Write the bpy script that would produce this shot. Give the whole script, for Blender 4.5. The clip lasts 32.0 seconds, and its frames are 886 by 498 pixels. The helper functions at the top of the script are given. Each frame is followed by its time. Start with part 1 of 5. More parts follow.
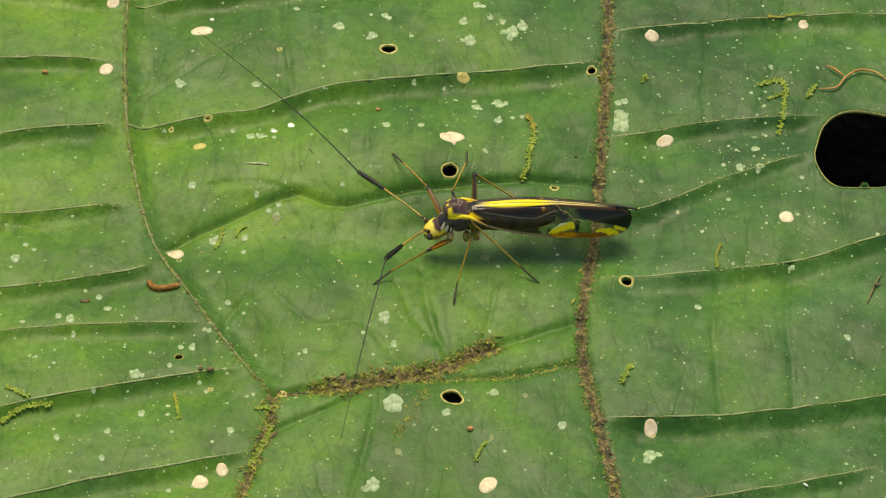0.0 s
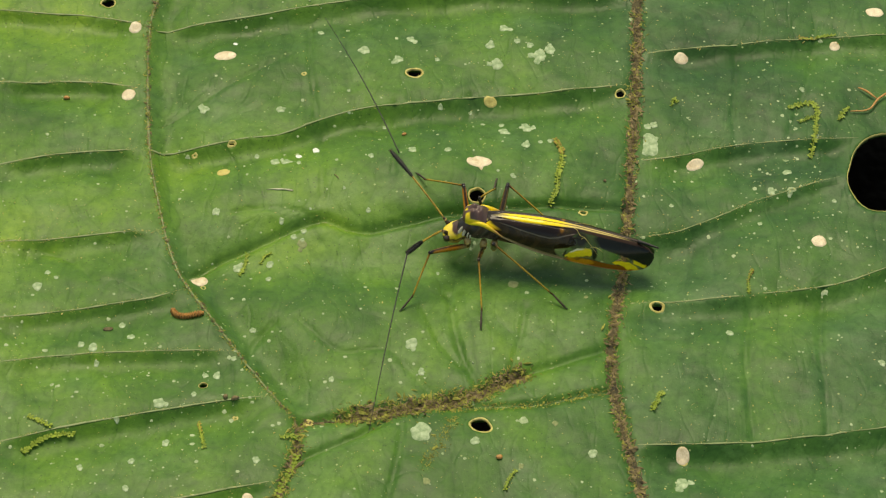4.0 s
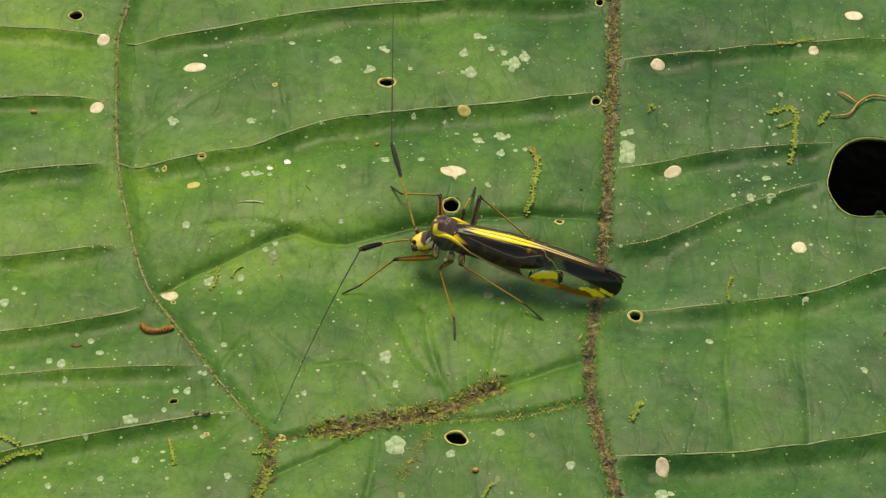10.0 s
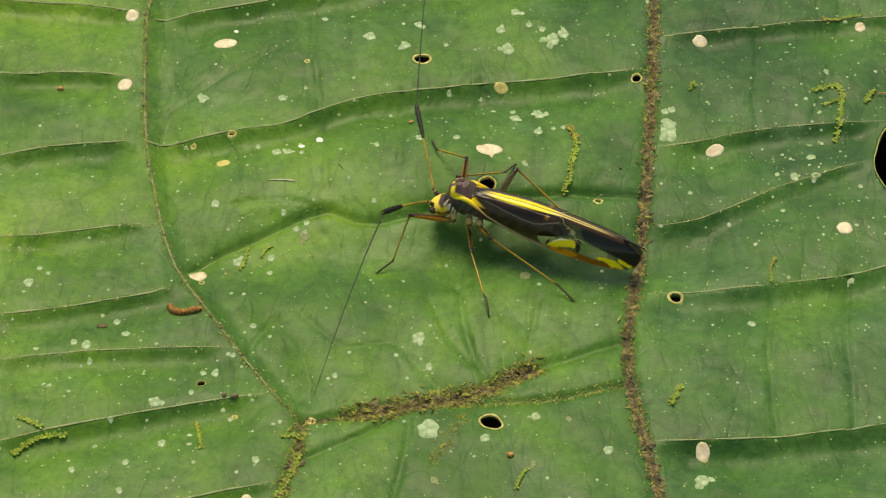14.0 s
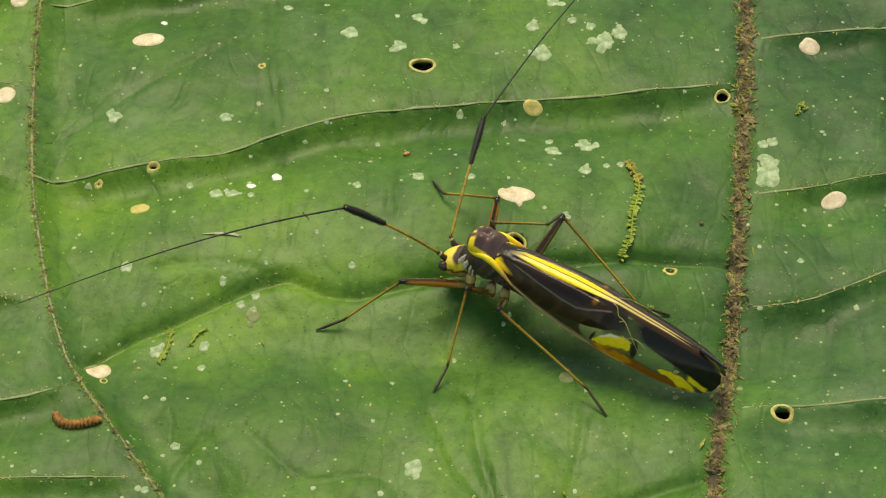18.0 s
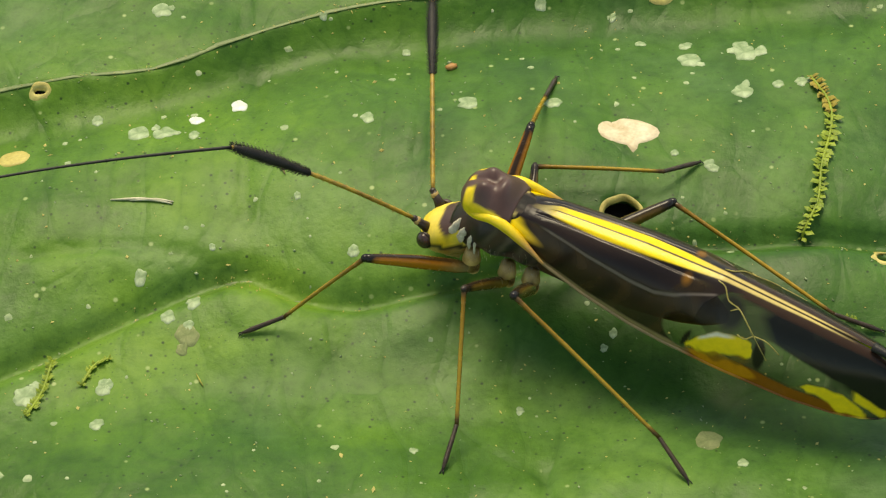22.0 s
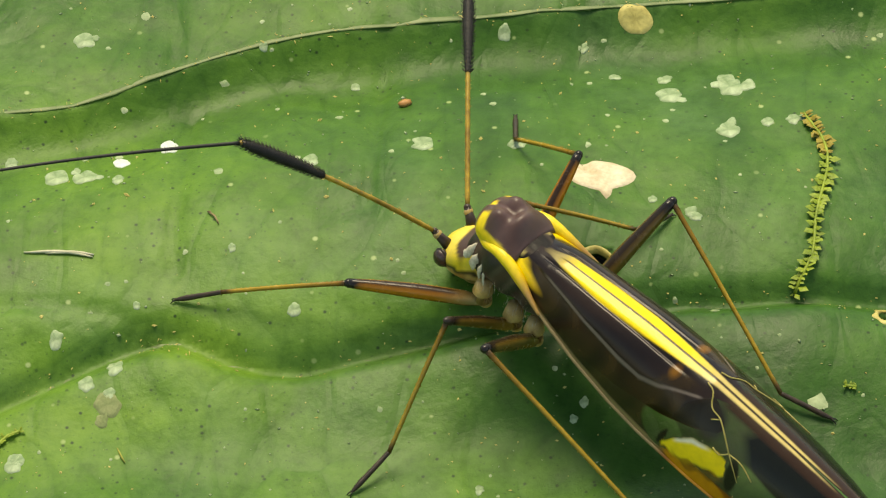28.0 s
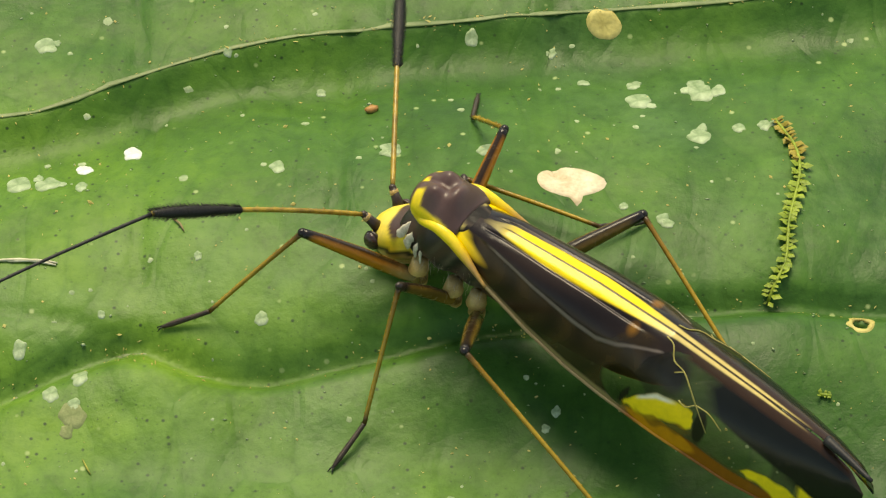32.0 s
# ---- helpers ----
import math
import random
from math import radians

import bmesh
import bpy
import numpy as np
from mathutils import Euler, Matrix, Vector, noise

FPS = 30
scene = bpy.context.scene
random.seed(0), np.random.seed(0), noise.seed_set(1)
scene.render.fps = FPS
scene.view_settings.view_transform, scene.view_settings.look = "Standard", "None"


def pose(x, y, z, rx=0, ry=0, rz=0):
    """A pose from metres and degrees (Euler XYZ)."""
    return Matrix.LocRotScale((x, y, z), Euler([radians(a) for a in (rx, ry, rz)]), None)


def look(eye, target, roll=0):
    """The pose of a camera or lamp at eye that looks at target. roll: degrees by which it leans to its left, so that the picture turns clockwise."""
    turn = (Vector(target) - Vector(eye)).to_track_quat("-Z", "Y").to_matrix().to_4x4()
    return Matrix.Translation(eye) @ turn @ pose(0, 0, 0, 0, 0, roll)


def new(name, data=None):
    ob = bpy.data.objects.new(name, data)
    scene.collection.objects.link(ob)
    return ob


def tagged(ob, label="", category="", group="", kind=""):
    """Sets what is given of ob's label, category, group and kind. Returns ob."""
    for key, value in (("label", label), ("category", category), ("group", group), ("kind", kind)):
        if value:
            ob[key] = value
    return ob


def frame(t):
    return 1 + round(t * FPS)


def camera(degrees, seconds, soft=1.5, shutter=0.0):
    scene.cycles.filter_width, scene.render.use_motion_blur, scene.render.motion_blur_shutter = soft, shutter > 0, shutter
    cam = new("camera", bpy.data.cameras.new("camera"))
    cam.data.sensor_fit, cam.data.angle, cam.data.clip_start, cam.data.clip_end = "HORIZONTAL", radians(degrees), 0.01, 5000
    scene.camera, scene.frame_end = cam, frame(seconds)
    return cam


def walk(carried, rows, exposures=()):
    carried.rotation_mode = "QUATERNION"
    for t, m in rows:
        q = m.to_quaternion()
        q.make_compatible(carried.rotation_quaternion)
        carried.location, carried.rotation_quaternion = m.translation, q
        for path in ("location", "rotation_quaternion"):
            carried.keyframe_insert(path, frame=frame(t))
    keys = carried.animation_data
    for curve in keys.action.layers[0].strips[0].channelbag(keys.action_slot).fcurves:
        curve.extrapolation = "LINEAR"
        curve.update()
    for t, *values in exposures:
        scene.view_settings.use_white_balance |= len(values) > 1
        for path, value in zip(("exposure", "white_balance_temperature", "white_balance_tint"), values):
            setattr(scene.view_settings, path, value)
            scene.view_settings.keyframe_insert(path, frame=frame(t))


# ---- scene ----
# A plant bug on a large tropical leaf, seen from close by. Lengths are in millimetres until MM turns them into metres.
MM = 0.001
cam = camera(15.0, 32.0, soft=1.2)
# seconds, eye x y z in millimetres, turn in degrees
PATH = [
    (0.0, -5.270, -115.160, 131.458, 41.192, -1.828, -0.049),
    (0.5, -5.580, -115.560, 131.337, 41.272, -1.849, -0.111),
    (1.0, -5.540, -115.204, 131.481, 41.150, -1.768, -0.015),
    (1.5, -5.382, -115.162, 131.382, 41.200, -1.558, 0.083),
    (2.0, -5.520, -114.525, 130.847, 41.200, -1.498, 0.177),
    (2.5, -5.817, -114.508, 130.690, 41.294, -1.457, 0.142),
    (4.5, -4.983, -113.608, 129.097, 41.899, -1.316, -0.038),
    (5.0, -4.517, -113.631, 129.019, 42.088, -1.186, -0.117),
    (5.5, -4.609, -113.665, 129.039, 42.239, -1.208, -0.224),
    (6.0, -4.448, -113.730, 128.752, 42.408, -1.221, -0.228),
    (6.5, -4.767, -114.101, 128.999, 42.455, -1.285, -0.328),
    (7.0, -4.571, -113.856, 128.501, 42.446, -1.186, -0.320),
    (7.5, -4.637, -113.416, 128.108, 42.312, -1.128, -0.351),
    (8.0, -4.627, -113.144, 127.631, 42.225, -1.049, -0.322),
    (8.5, -4.488, -113.367, 127.523, 42.202, -0.987, -0.331),
    (9.0, -4.517, -113.516, 127.669, 42.174, -0.990, -0.391),
    (9.5, -4.033, -113.095, 126.900, 42.270, -0.890, -0.373),
    (10.0, -4.103, -112.533, 126.664, 42.238, -0.920, -0.499),
    (10.5, -3.953, -112.506, 126.528, 42.314, -0.842, -0.520),
    (11.0, -3.956, -111.968, 126.331, 42.283, -0.824, -0.536),
    (11.5, -3.729, -111.416, 125.446, 42.379, -0.733, -0.558),
    (12.0, -3.725, -111.354, 125.407, 42.384, -0.746, -0.611),
    (12.5, -3.573, -111.007, 124.848, 42.405, -0.686, -0.581),
    (13.0, -3.474, -110.476, 124.347, 42.301, -0.640, -0.417),
    (13.5, -3.369, -110.590, 123.293, 42.317, -0.507, -0.128),
    (15.5, -3.000, -104.030, 116.083, 42.173, -0.111, 0.753),
    (16.0, -4.652, -98.089, 109.666, 42.597, -0.404, 0.783),
    (16.5, -3.694, -92.387, 104.351, 42.657, -0.315, 1.030),
    (17.0, -4.157, -85.887, 98.521, 42.474, -0.835, 0.683),
    (17.5, -4.504, -79.841, 92.861, 42.308, -1.194, 0.532),
    (18.0, -4.003, -74.894, 87.752, 42.381, -1.128, 0.583),
    (18.5, -5.532, -69.690, 82.910, 42.236, -1.692, 0.029),
    (19.0, -4.988, -64.581, 78.047, 41.958, -1.463, 0.233),
    (19.5, -2.877, -60.169, 73.448, 41.544, -0.430, 1.063),
    (20.0, -1.836, -56.476, 68.749, 41.494, 0.469, 1.790),
    (20.5, -1.798, -52.912, 64.341, 41.656, 0.784, 2.060),
    (21.0, -1.299, -49.351, 60.433, 41.758, 1.008, 2.315),
    (21.5, -1.244, -45.849, 56.975, 41.567, 1.088, 2.392),
    (22.0, -0.627, -42.675, 53.320, 41.523, 1.640, 2.706),
    (22.5, -1.052, -39.969, 49.844, 41.580, 1.307, 2.449),
    (23.0, -1.068, -38.574, 48.679, 41.303, 1.201, 2.372),
    (23.5, -0.748, -38.717, 48.372, 41.649, 1.212, 2.395),
    (24.0, -0.399, -38.355, 48.645, 41.321, 1.313, 2.445),
    (24.5, -1.030, -38.377, 48.474, 41.478, 1.261, 2.333),
    (26.5, -1.509, -37.963, 48.341, 41.909, 0.948, 2.042),
    (27.0, 0.674, -37.282, 48.394, 41.773, 2.425, 3.226),
    (27.5, -0.666, -37.267, 48.410, 41.762, 0.923, 1.904),
    (28.0, -0.384, -37.168, 48.216, 41.850, 1.510, 2.473),
    (28.5, 0.447, -37.140, 48.208, 41.903, 2.378, 3.196),
    (29.0, 0.102, -37.165, 48.394, 41.908, 2.196, 3.338),
    (29.5, -0.031, -37.140, 48.477, 41.966, 2.058, 3.247),
    (30.0, 0.361, -36.999, 48.285, 42.061, 2.056, 3.029),
    (30.5, -0.121, -36.877, 48.230, 42.001, 1.413, 2.388),
    (31.0, 0.170, -36.609, 47.975, 41.925, 1.304, 2.209),
    (31.5, -1.177, -36.650, 47.911, 41.931, 0.414, 1.451),
    (32.0, -1.111, -36.645, 47.616, 41.968, 0.694, 1.666),
]
# the film camera's own drift in brightness: seconds, stops
EXPOSURES = [(0.0, 0.62), (2.5, 0.60), (5.0, 0.44), (9.0, 0.48), (13.0, 0.56), (16.0, 0.54), (20.0, 0.58), (23.0, 0.70), (27.0, 0.80), (29.0, 0.66), (32.0, 0.76)]
WHITE_POINT, TINT = 9000, 3
walk(cam, [(t, pose(x * MM, y * MM, z * MM, rx, ry, rz)) for t, x, y, z, rx, ry, rz in PATH],
     exposures=[(t, e, WHITE_POINT, TINT) for t, e in EXPOSURES])

# ---- light ----
SUN_HEIGHT, SUN_SIDE = 62.0, -14.0
world = bpy.data.worlds.new("world")
scene.world = world
world.use_nodes = True
wn = world.node_tree.nodes
sky = wn.new("ShaderNodeTexSky")
sky.sky_type, sky.sun_disc = "NISHITA", False
sky.sun_elevation, sky.sun_rotation = radians(SUN_HEIGHT), radians(-SUN_SIDE)
wn["Background"].inputs["Strength"].default_value = 0.14
world.node_tree.links.new(sky.outputs[0], wn["Background"].inputs["Color"])
sun_data = bpy.data.lights.new("sun", "SUN")
sun_data.energy, sun_data.angle, sun_data.color = 2.45, radians(30), (1.0, 0.95, 0.86)
sun = new("sun", sun_data)
sun.matrix_world = look((math.sin(radians(SUN_SIDE)) * math.cos(radians(SUN_HEIGHT)), math.cos(radians(SUN_SIDE)) * math.cos(radians(SUN_HEIGHT)), math.sin(radians(SUN_HEIGHT))), (0, 0, 0))

# ---- materials ----
def material(name):
    m = bpy.data.materials.new(name)
    m.use_nodes = True
    return m, m.node_tree.nodes, m.node_tree.links, m.node_tree.nodes["Principled BSDF"]


def ramp(nodes, links, source, stops):
    """A colour ramp over a value; stops are (place, colour)."""
    r = nodes.new("ShaderNodeValToRGB")
    while len(r.color_ramp.elements) < len(stops):
        r.color_ramp.elements.new(0.5)
    for e, (p, c) in zip(r.color_ramp.elements, stops):
        e.position, e.color = p, (*c, 1)
    links.new(source, r.inputs[0])
    return r.outputs[0]


def noise_of(nodes, links, scale, detail=4.0, rough=0.55, coords=None):
    n = nodes.new("ShaderNodeTexNoise")
    n.inputs["Scale"].default_value, n.inputs["Detail"].default_value, n.inputs["Roughness"].default_value = scale, detail, rough
    if coords is None:
        coords = nodes.new("ShaderNodeTexCoord").outputs["Object"]
    links.new(coords, n.inputs["Vector"])
    return n.outputs["Fac"]


def mixed(nodes, links, fac, a, b, mode="MIX"):
    x = nodes.new("ShaderNodeMix")
    x.data_type, x.blend_type = "RGBA", mode
    for socket, value in ((x.inputs["Factor"], fac), (x.inputs["A"], a), (x.inputs["B"], b)):
        if isinstance(value, (int, float)):
            socket.default_value = value
        elif isinstance(value, tuple):
            socket.default_value = (*value, 1)
        else:
            links.new(value, socket)
    return x.outputs["Result"]


def bump(nodes, links, height, strength, distance, shader):
    b = nodes.new("ShaderNodeBump")
    b.inputs["Strength"].default_value, b.inputs["Distance"].default_value = strength, distance
    links.new(height, b.inputs["Height"])
    links.new(b.outputs[0], shader.inputs["Normal"])
    return b


def grainy(name, dark, light, scale, roughness=0.6, relief=0.3, depth=0.000008, specular=0.4):
    """A mottled surface between two colours with fine relief; scale in cycles per metre."""
    m, n, l, s = material(name)
    a, b = noise_of(n, l, scale), noise_of(n, l, scale * 5.3, 3)
    c = ramp(n, l, a, ((0.3, dark), (0.7, light)))
    fine = ramp(n, l, b, ((0.25, (0.72, 0.72, 0.72)), (0.75, (1, 1, 1))))
    l.new(mixed(n, l, 1.0, c, fine, "MULTIPLY"), s.inputs["Base Color"])
    s.inputs["Roughness"].default_value, s.inputs["Specular IOR Level"].default_value = roughness, specular
    bump(n, l, b, relief, depth, s)
    return m


def painted(name, roughness=0.3, scale=9000, relief=0.12, coat=0.0, specular=0.5):
    """A cuticle whose pattern is stored on the mesh as the colour attribute 'paint', with 'clear' for see-through membrane."""
    m, n, l, s = material(name)
    at = n.new("ShaderNodeAttribute")
    at.attribute_name = "paint"
    a = noise_of(n, l, scale, 3)
    fine = ramp(n, l, a, ((0.2, (0.78, 0.78, 0.78)), (0.8, (1, 1, 1))))
    l.new(mixed(n, l, 1.0, at.outputs["Color"], fine, "MULTIPLY"), s.inputs["Base Color"])
    l.new(ramp(n, l, a, ((0.3, (roughness * 0.8,) * 3), (0.7, (roughness * 1.25,) * 3))), s.inputs["Roughness"])
    s.inputs["Specular IOR Level"].default_value, s.inputs["Coat Weight"].default_value = specular, coat
    bump(n, l, a, relief, 0.00001, s)
    return m


def leaf_material():
    m, n, l, s = material("leaf_blade_green")
    co = n.new("ShaderNodeTexCoord").outputs["Object"]
    big, mid, fine = noise_of(n, l, 95, 4, 0.55, co), noise_of(n, l, 420, 6, 0.6, co), noise_of(n, l, 5200, 4, 0.65, co)
    c = ramp(n, l, big, ((0.28, (0.023, 0.078, 0.010)), (0.45, (0.042, 0.118, 0.015)), (0.60, (0.075, 0.172, 0.019)), (0.72, (0.112, 0.216, 0.021))))
    c = mixed(n, l, 1.0, c, ramp(n, l, mid, ((0.30, (0.62, 0.70, 0.68)), (0.5, (0.97, 0.97, 0.97)), (0.70, (1.30, 1.20, 1.05)))), "MULTIPLY")
    c = mixed(n, l, 1.0, c, ramp(n, l, noise_of(n, l, 2400, 6, 0.75, co), ((0.28, (0.62, 0.70, 0.70)), (0.5, (1, 1, 1)), (0.72, (1.28, 1.20, 1.15)))), "MULTIPLY")
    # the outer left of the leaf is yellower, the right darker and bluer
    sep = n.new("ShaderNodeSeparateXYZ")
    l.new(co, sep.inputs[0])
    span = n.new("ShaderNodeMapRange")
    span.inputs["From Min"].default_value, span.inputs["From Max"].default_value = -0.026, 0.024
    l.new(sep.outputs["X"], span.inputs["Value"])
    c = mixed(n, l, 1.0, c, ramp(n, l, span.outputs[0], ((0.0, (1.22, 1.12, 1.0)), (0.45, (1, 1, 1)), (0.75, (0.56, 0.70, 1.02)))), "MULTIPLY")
    # ladder of weak veinlets between the cross veins
    bent = n.new("ShaderNodeVectorMath")
    bent.operation = "MULTIPLY"
    bent.inputs[1].default_value = (1.0, 0.42, 1.0)
    l.new(co, bent.inputs[0])
    warp = n.new("ShaderNodeTexNoise")
    warp.inputs["Scale"].default_value = 170
    l.new(co, warp.inputs["Vector"])
    shift = n.new("ShaderNodeVectorMath")
    shift.operation = "MULTIPLY_ADD"
    shift.inputs[1].default_value = (0.0035, 0.0035, 0.0)
    l.new(warp.outputs["Color"], shift.inputs[0])
    l.new(bent.outputs[0], shift.inputs[2])
    def net(scale):
        v = n.new("ShaderNodeTexVoronoi")
        v.feature = "DISTANCE_TO_EDGE"
        v.inputs["Scale"].default_value = scale
        l.new(shift.outputs[0], v.inputs["Vector"])
        return v.outputs["Distance"]
    wide, small = net(260), net(900)
    c = mixed(n, l, 0.6, c, ramp(n, l, wide, ((0.0, (0.66, 0.75, 0.68)), (0.05, (0.92, 0.95, 0.92)), (0.12, (1, 1, 1)))), "MULTIPLY")
    c = mixed(n, l, 0.55, c, ramp(n, l, small, ((0.0, (0.72, 0.80, 0.72)), (0.07, (1, 1, 1)))), "MULTIPLY")
    # pin-prick dark and pale specks
    def specks(scale, inner, outer):
        v = n.new("ShaderNodeTexVoronoi")
        v.inputs["Scale"].default_value = scale
        l.new(co, v.inputs["Vector"])
        return ramp(n, l, v.outputs["Distance"], ((inner, (1, 1, 1)), (outer, (0, 0, 0))))
    keep = ramp(n, l, noise_of(n, l, 240, 3, 0.6, co), ((0.34, (0, 0, 0)), (0.50, (0.95, 0.95, 0.95))))
    c = mixed(n, l, mixed(n, l, 1.0, specks(3300, 0.06, 0.15), keep, "MULTIPLY"), c, (0.012, 0.034, 0.007))
    keep = ramp(n, l, noise_of(n, l, 520, 3, 0.6, co), ((0.40, (0, 0, 0)), (0.60, (0.75, 0.75, 0.75))))
    c = mixed(n, l, mixed(n, l, 1.0, specks(7400, 0.06, 0.20), keep, "MULTIPLY"), c, (0.018, 0.055, 0.009))
    keep = ramp(n, l, noise_of(n, l, 330, 2, 0.5, co), ((0.38, (0, 0, 0)), (0.52, (0.85, 0.85, 0.85))))
    c = mixed(n, l, mixed(n, l, 1.0, specks(1500, 0.05, 0.10), keep, "MULTIPLY"), c, (0.32, 0.40, 0.16))
    # thin greyish sheen of the blade painted into its colour, in smeared patches
    grey_sheen = ramp(n, l, noise_of(n, l, 150, 7, 0.72, co), ((0.50, (0, 0, 0)), (0.72, (0.26, 0.26, 0.26))))
    c = mixed(n, l, grey_sheen, c, (0.150, 0.245, 0.120))
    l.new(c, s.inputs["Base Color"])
    l.new(ramp(n, l, mid, ((0.3, (0.36, 0.36, 0.36)), (0.7, (0.54, 0.54, 0.54)))), s.inputs["Roughness"])
    s.inputs["Specular IOR Level"].default_value = 0.18
    b1 = bump(n, l, fine, 0.5, 0.00003, s)
    last = b1
    for source, strength, depth in ((mid, 0.6, 0.00010), (ramp(n, l, wide, ((0.0, (0, 0, 0)), (0.14, (1, 1, 1)))), 0.35, 0.00006), (ramp(n, l, small, ((0.0, (0, 0, 0)), (0.10, (1, 1, 1)))), 0.3, 0.00003)):
        b2 = n.new("ShaderNodeBump")
        b2.inputs["Strength"].default_value, b2.inputs["Distance"].default_value = strength, depth
        l.new(source, b2.inputs["Height"])
        l.new(b2.outputs[0], last.inputs["Normal"])
        last = b2
    return m


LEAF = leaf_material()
VEIN = grainy("vein_pale_green", (0.085, 0.145, 0.030), (0.21, 0.26, 0.10), 1500, 0.5)
MIDRIB = grainy("vein_brown_crusted", (0.014, 0.014, 0.006), (0.10, 0.085, 0.032), 2200, 0.85, 0.8, 0.00004)
RIM = grainy("dried_rim_tan", (0.32, 0.26, 0.060), (0.66, 0.58, 0.19), 3000, 0.6, 0.5)
SCAR = grainy("dry_scar_cream", (0.52, 0.41, 0.24), (0.80, 0.70, 0.50), 2600, 0.55, 0.4)
SCAR_YELLOW = grainy("dry_scar_straw", (0.42, 0.35, 0.09), (0.64, 0.55, 0.18), 2600, 0.6, 0.4)
LICHEN = grainy("lichen_grey_green", (0.14, 0.24, 0.09), (0.46, 0.55, 0.34), 3000, 0.8, 0.6, 0.00001)
LICHEN_WHITE = grainy("lichen_white", (0.55, 0.60, 0.52), (0.82, 0.85, 0.78), 3800, 0.75, 0.5)
DUST = grainy("lichen_dust_pale", (0.20, 0.29, 0.13), (0.44, 0.52, 0.30), 2200, 0.8, 0.6)
LICHEN_DULL = grainy("lichen_olive", (0.15, 0.20, 0.07), (0.27, 0.30, 0.13), 4200, 0.85, 0.6)
MOSS = grainy("moss_bright_green", (0.13, 0.20, 0.012), (0.31, 0.40, 0.040), 2500, 0.55, 0.4)
MOSS_BROWN = grainy("moss_yellow_brown", (0.21, 0.16, 0.02), (0.36, 0.29, 0.04), 2500, 0.6, 0.4)
LITTER = grainy("litter_dark_brown", (0.020, 0.015, 0.007), (0.34, 0.26, 0.12), 3000, 0.9, 0.6)
LITTER_OLIVE = grainy("litter_olive", (0.10, 0.11, 0.015), (0.42, 0.41, 0.08), 3000, 0.9, 0.6)
FRASS = grainy("frass_red_brown", (0.20, 0.085, 0.016), (0.46, 0.22, 0.05), 4000, 0.7, 0.6, 0.00001)
ROOT = grainy("rootlet_orange_brown", (0.34, 0.14, 0.03), (0.62, 0.33, 0.10), 2500, 0.6, 0.4)
SPLINTER = grainy("splinter_pale", (0.42, 0.42, 0.26), (0.64, 0.60, 0.42), 2600, 0.8, 0.2, 0.000004)
ORANGE = grainy("speck_orange", (0.34, 0.14, 0.03), (0.56, 0.30, 0.09), 4000, 0.5, 0.4)
# near-black put into the backdrop's colour for the dark below the holes
HOLE_DARK = grainy("backdrop_black_brown", (0.006, 0.005, 0.004), (0.016, 0.012, 0.008), 60, 0.95, 0.8, 0.002, 0.05)

CUTICLE = painted("bug_cuticle", 0.40, coat=0.03, specular=0.4)
MATT = painted("bug_cuticle_matt", 0.55, specular=0.15)
GLOSSY = painted("bug_limb_glossy", 0.24, 6000, 0.2, 0.0, 0.3)
EYE = grainy("bug_eye_dark", (0.040, 0.022, 0.018), (0.080, 0.047, 0.038), 20000, 0.22, 0.3, 0.00001, 0.6)
AMBER = grainy("bug_limb_amber", (0.20, 0.118, 0.011), (0.48, 0.31, 0.033), 5000, 0.35, 0.3, 0.00001, 0.5)
LIMB_DARK = grainy("bug_limb_dark", (0.020, 0.012, 0.008), (0.055, 0.034, 0.018), 5000, 0.4, 0.3, 0.00001)
BLACK = grainy("bug_black_bristle", (0.006, 0.006, 0.006), (0.018, 0.017, 0.015), 6000, 0.55, 0.3, 0.00001)
CREAM = grainy("bug_coxa_cream", (0.36, 0.23, 0.07), (0.62, 0.44, 0.17), 5000, 0.4, 0.3, 0.00001)
COXA = grainy("bug_coxa_tan", (0.40, 0.24, 0.065), (0.66, 0.46, 0.17), 5000, 0.4, 0.3, 0.00001)
CHALK = grainy("bug_stripe_white", (0.44, 0.39, 0.28), (0.74, 0.68, 0.53), 6000, 0.5, 0.3, 0.00001)
WING_VEIN = grainy("bug_wing_vein_yellow", (0.30, 0.25, 0.06), (0.48, 0.40, 0.12), 5000, 0.4, 0.2, 0.00001)


def wing_material():
    """Forewing: painted leather in front, smoky see-through membrane behind, by the attribute 'clear'."""
    m, n, l, s = material("bug_forewing")
    at, cl = n.new("ShaderNodeAttribute"), n.new("ShaderNodeAttribute")
    at.attribute_name, cl.attribute_name = "paint", "clear"
    a = noise_of(n, l, 7000, 3)
    fine = ramp(n, l, a, ((0.2, (0.8, 0.8, 0.8)), (0.8, (1, 1, 1))))
    l.new(mixed(n, l, 1.0, at.outputs["Color"], fine, "MULTIPLY"), s.inputs["Base Color"])
    s.inputs["Roughness"].default_value, s.inputs["Specular IOR Level"].default_value = 0.20, 0.22
    bump(n, l, a, 0.22, 0.00002, s)
    t = n.new("ShaderNodeBsdfTransparent")
    t.inputs["Color"].default_value = (0.80, 0.82, 0.74, 1)
    mix = n.new("ShaderNodeMixShader")
    l.new(cl.outputs["Fac"], mix.inputs[0])
    l.new(s.outputs[0], mix.inputs[1])
    l.new(t.outputs[0], mix.inputs[2])
    l.new(mix.outputs[0], n["Material Output"].inputs["Surface"])
    return m


WING = wing_material()

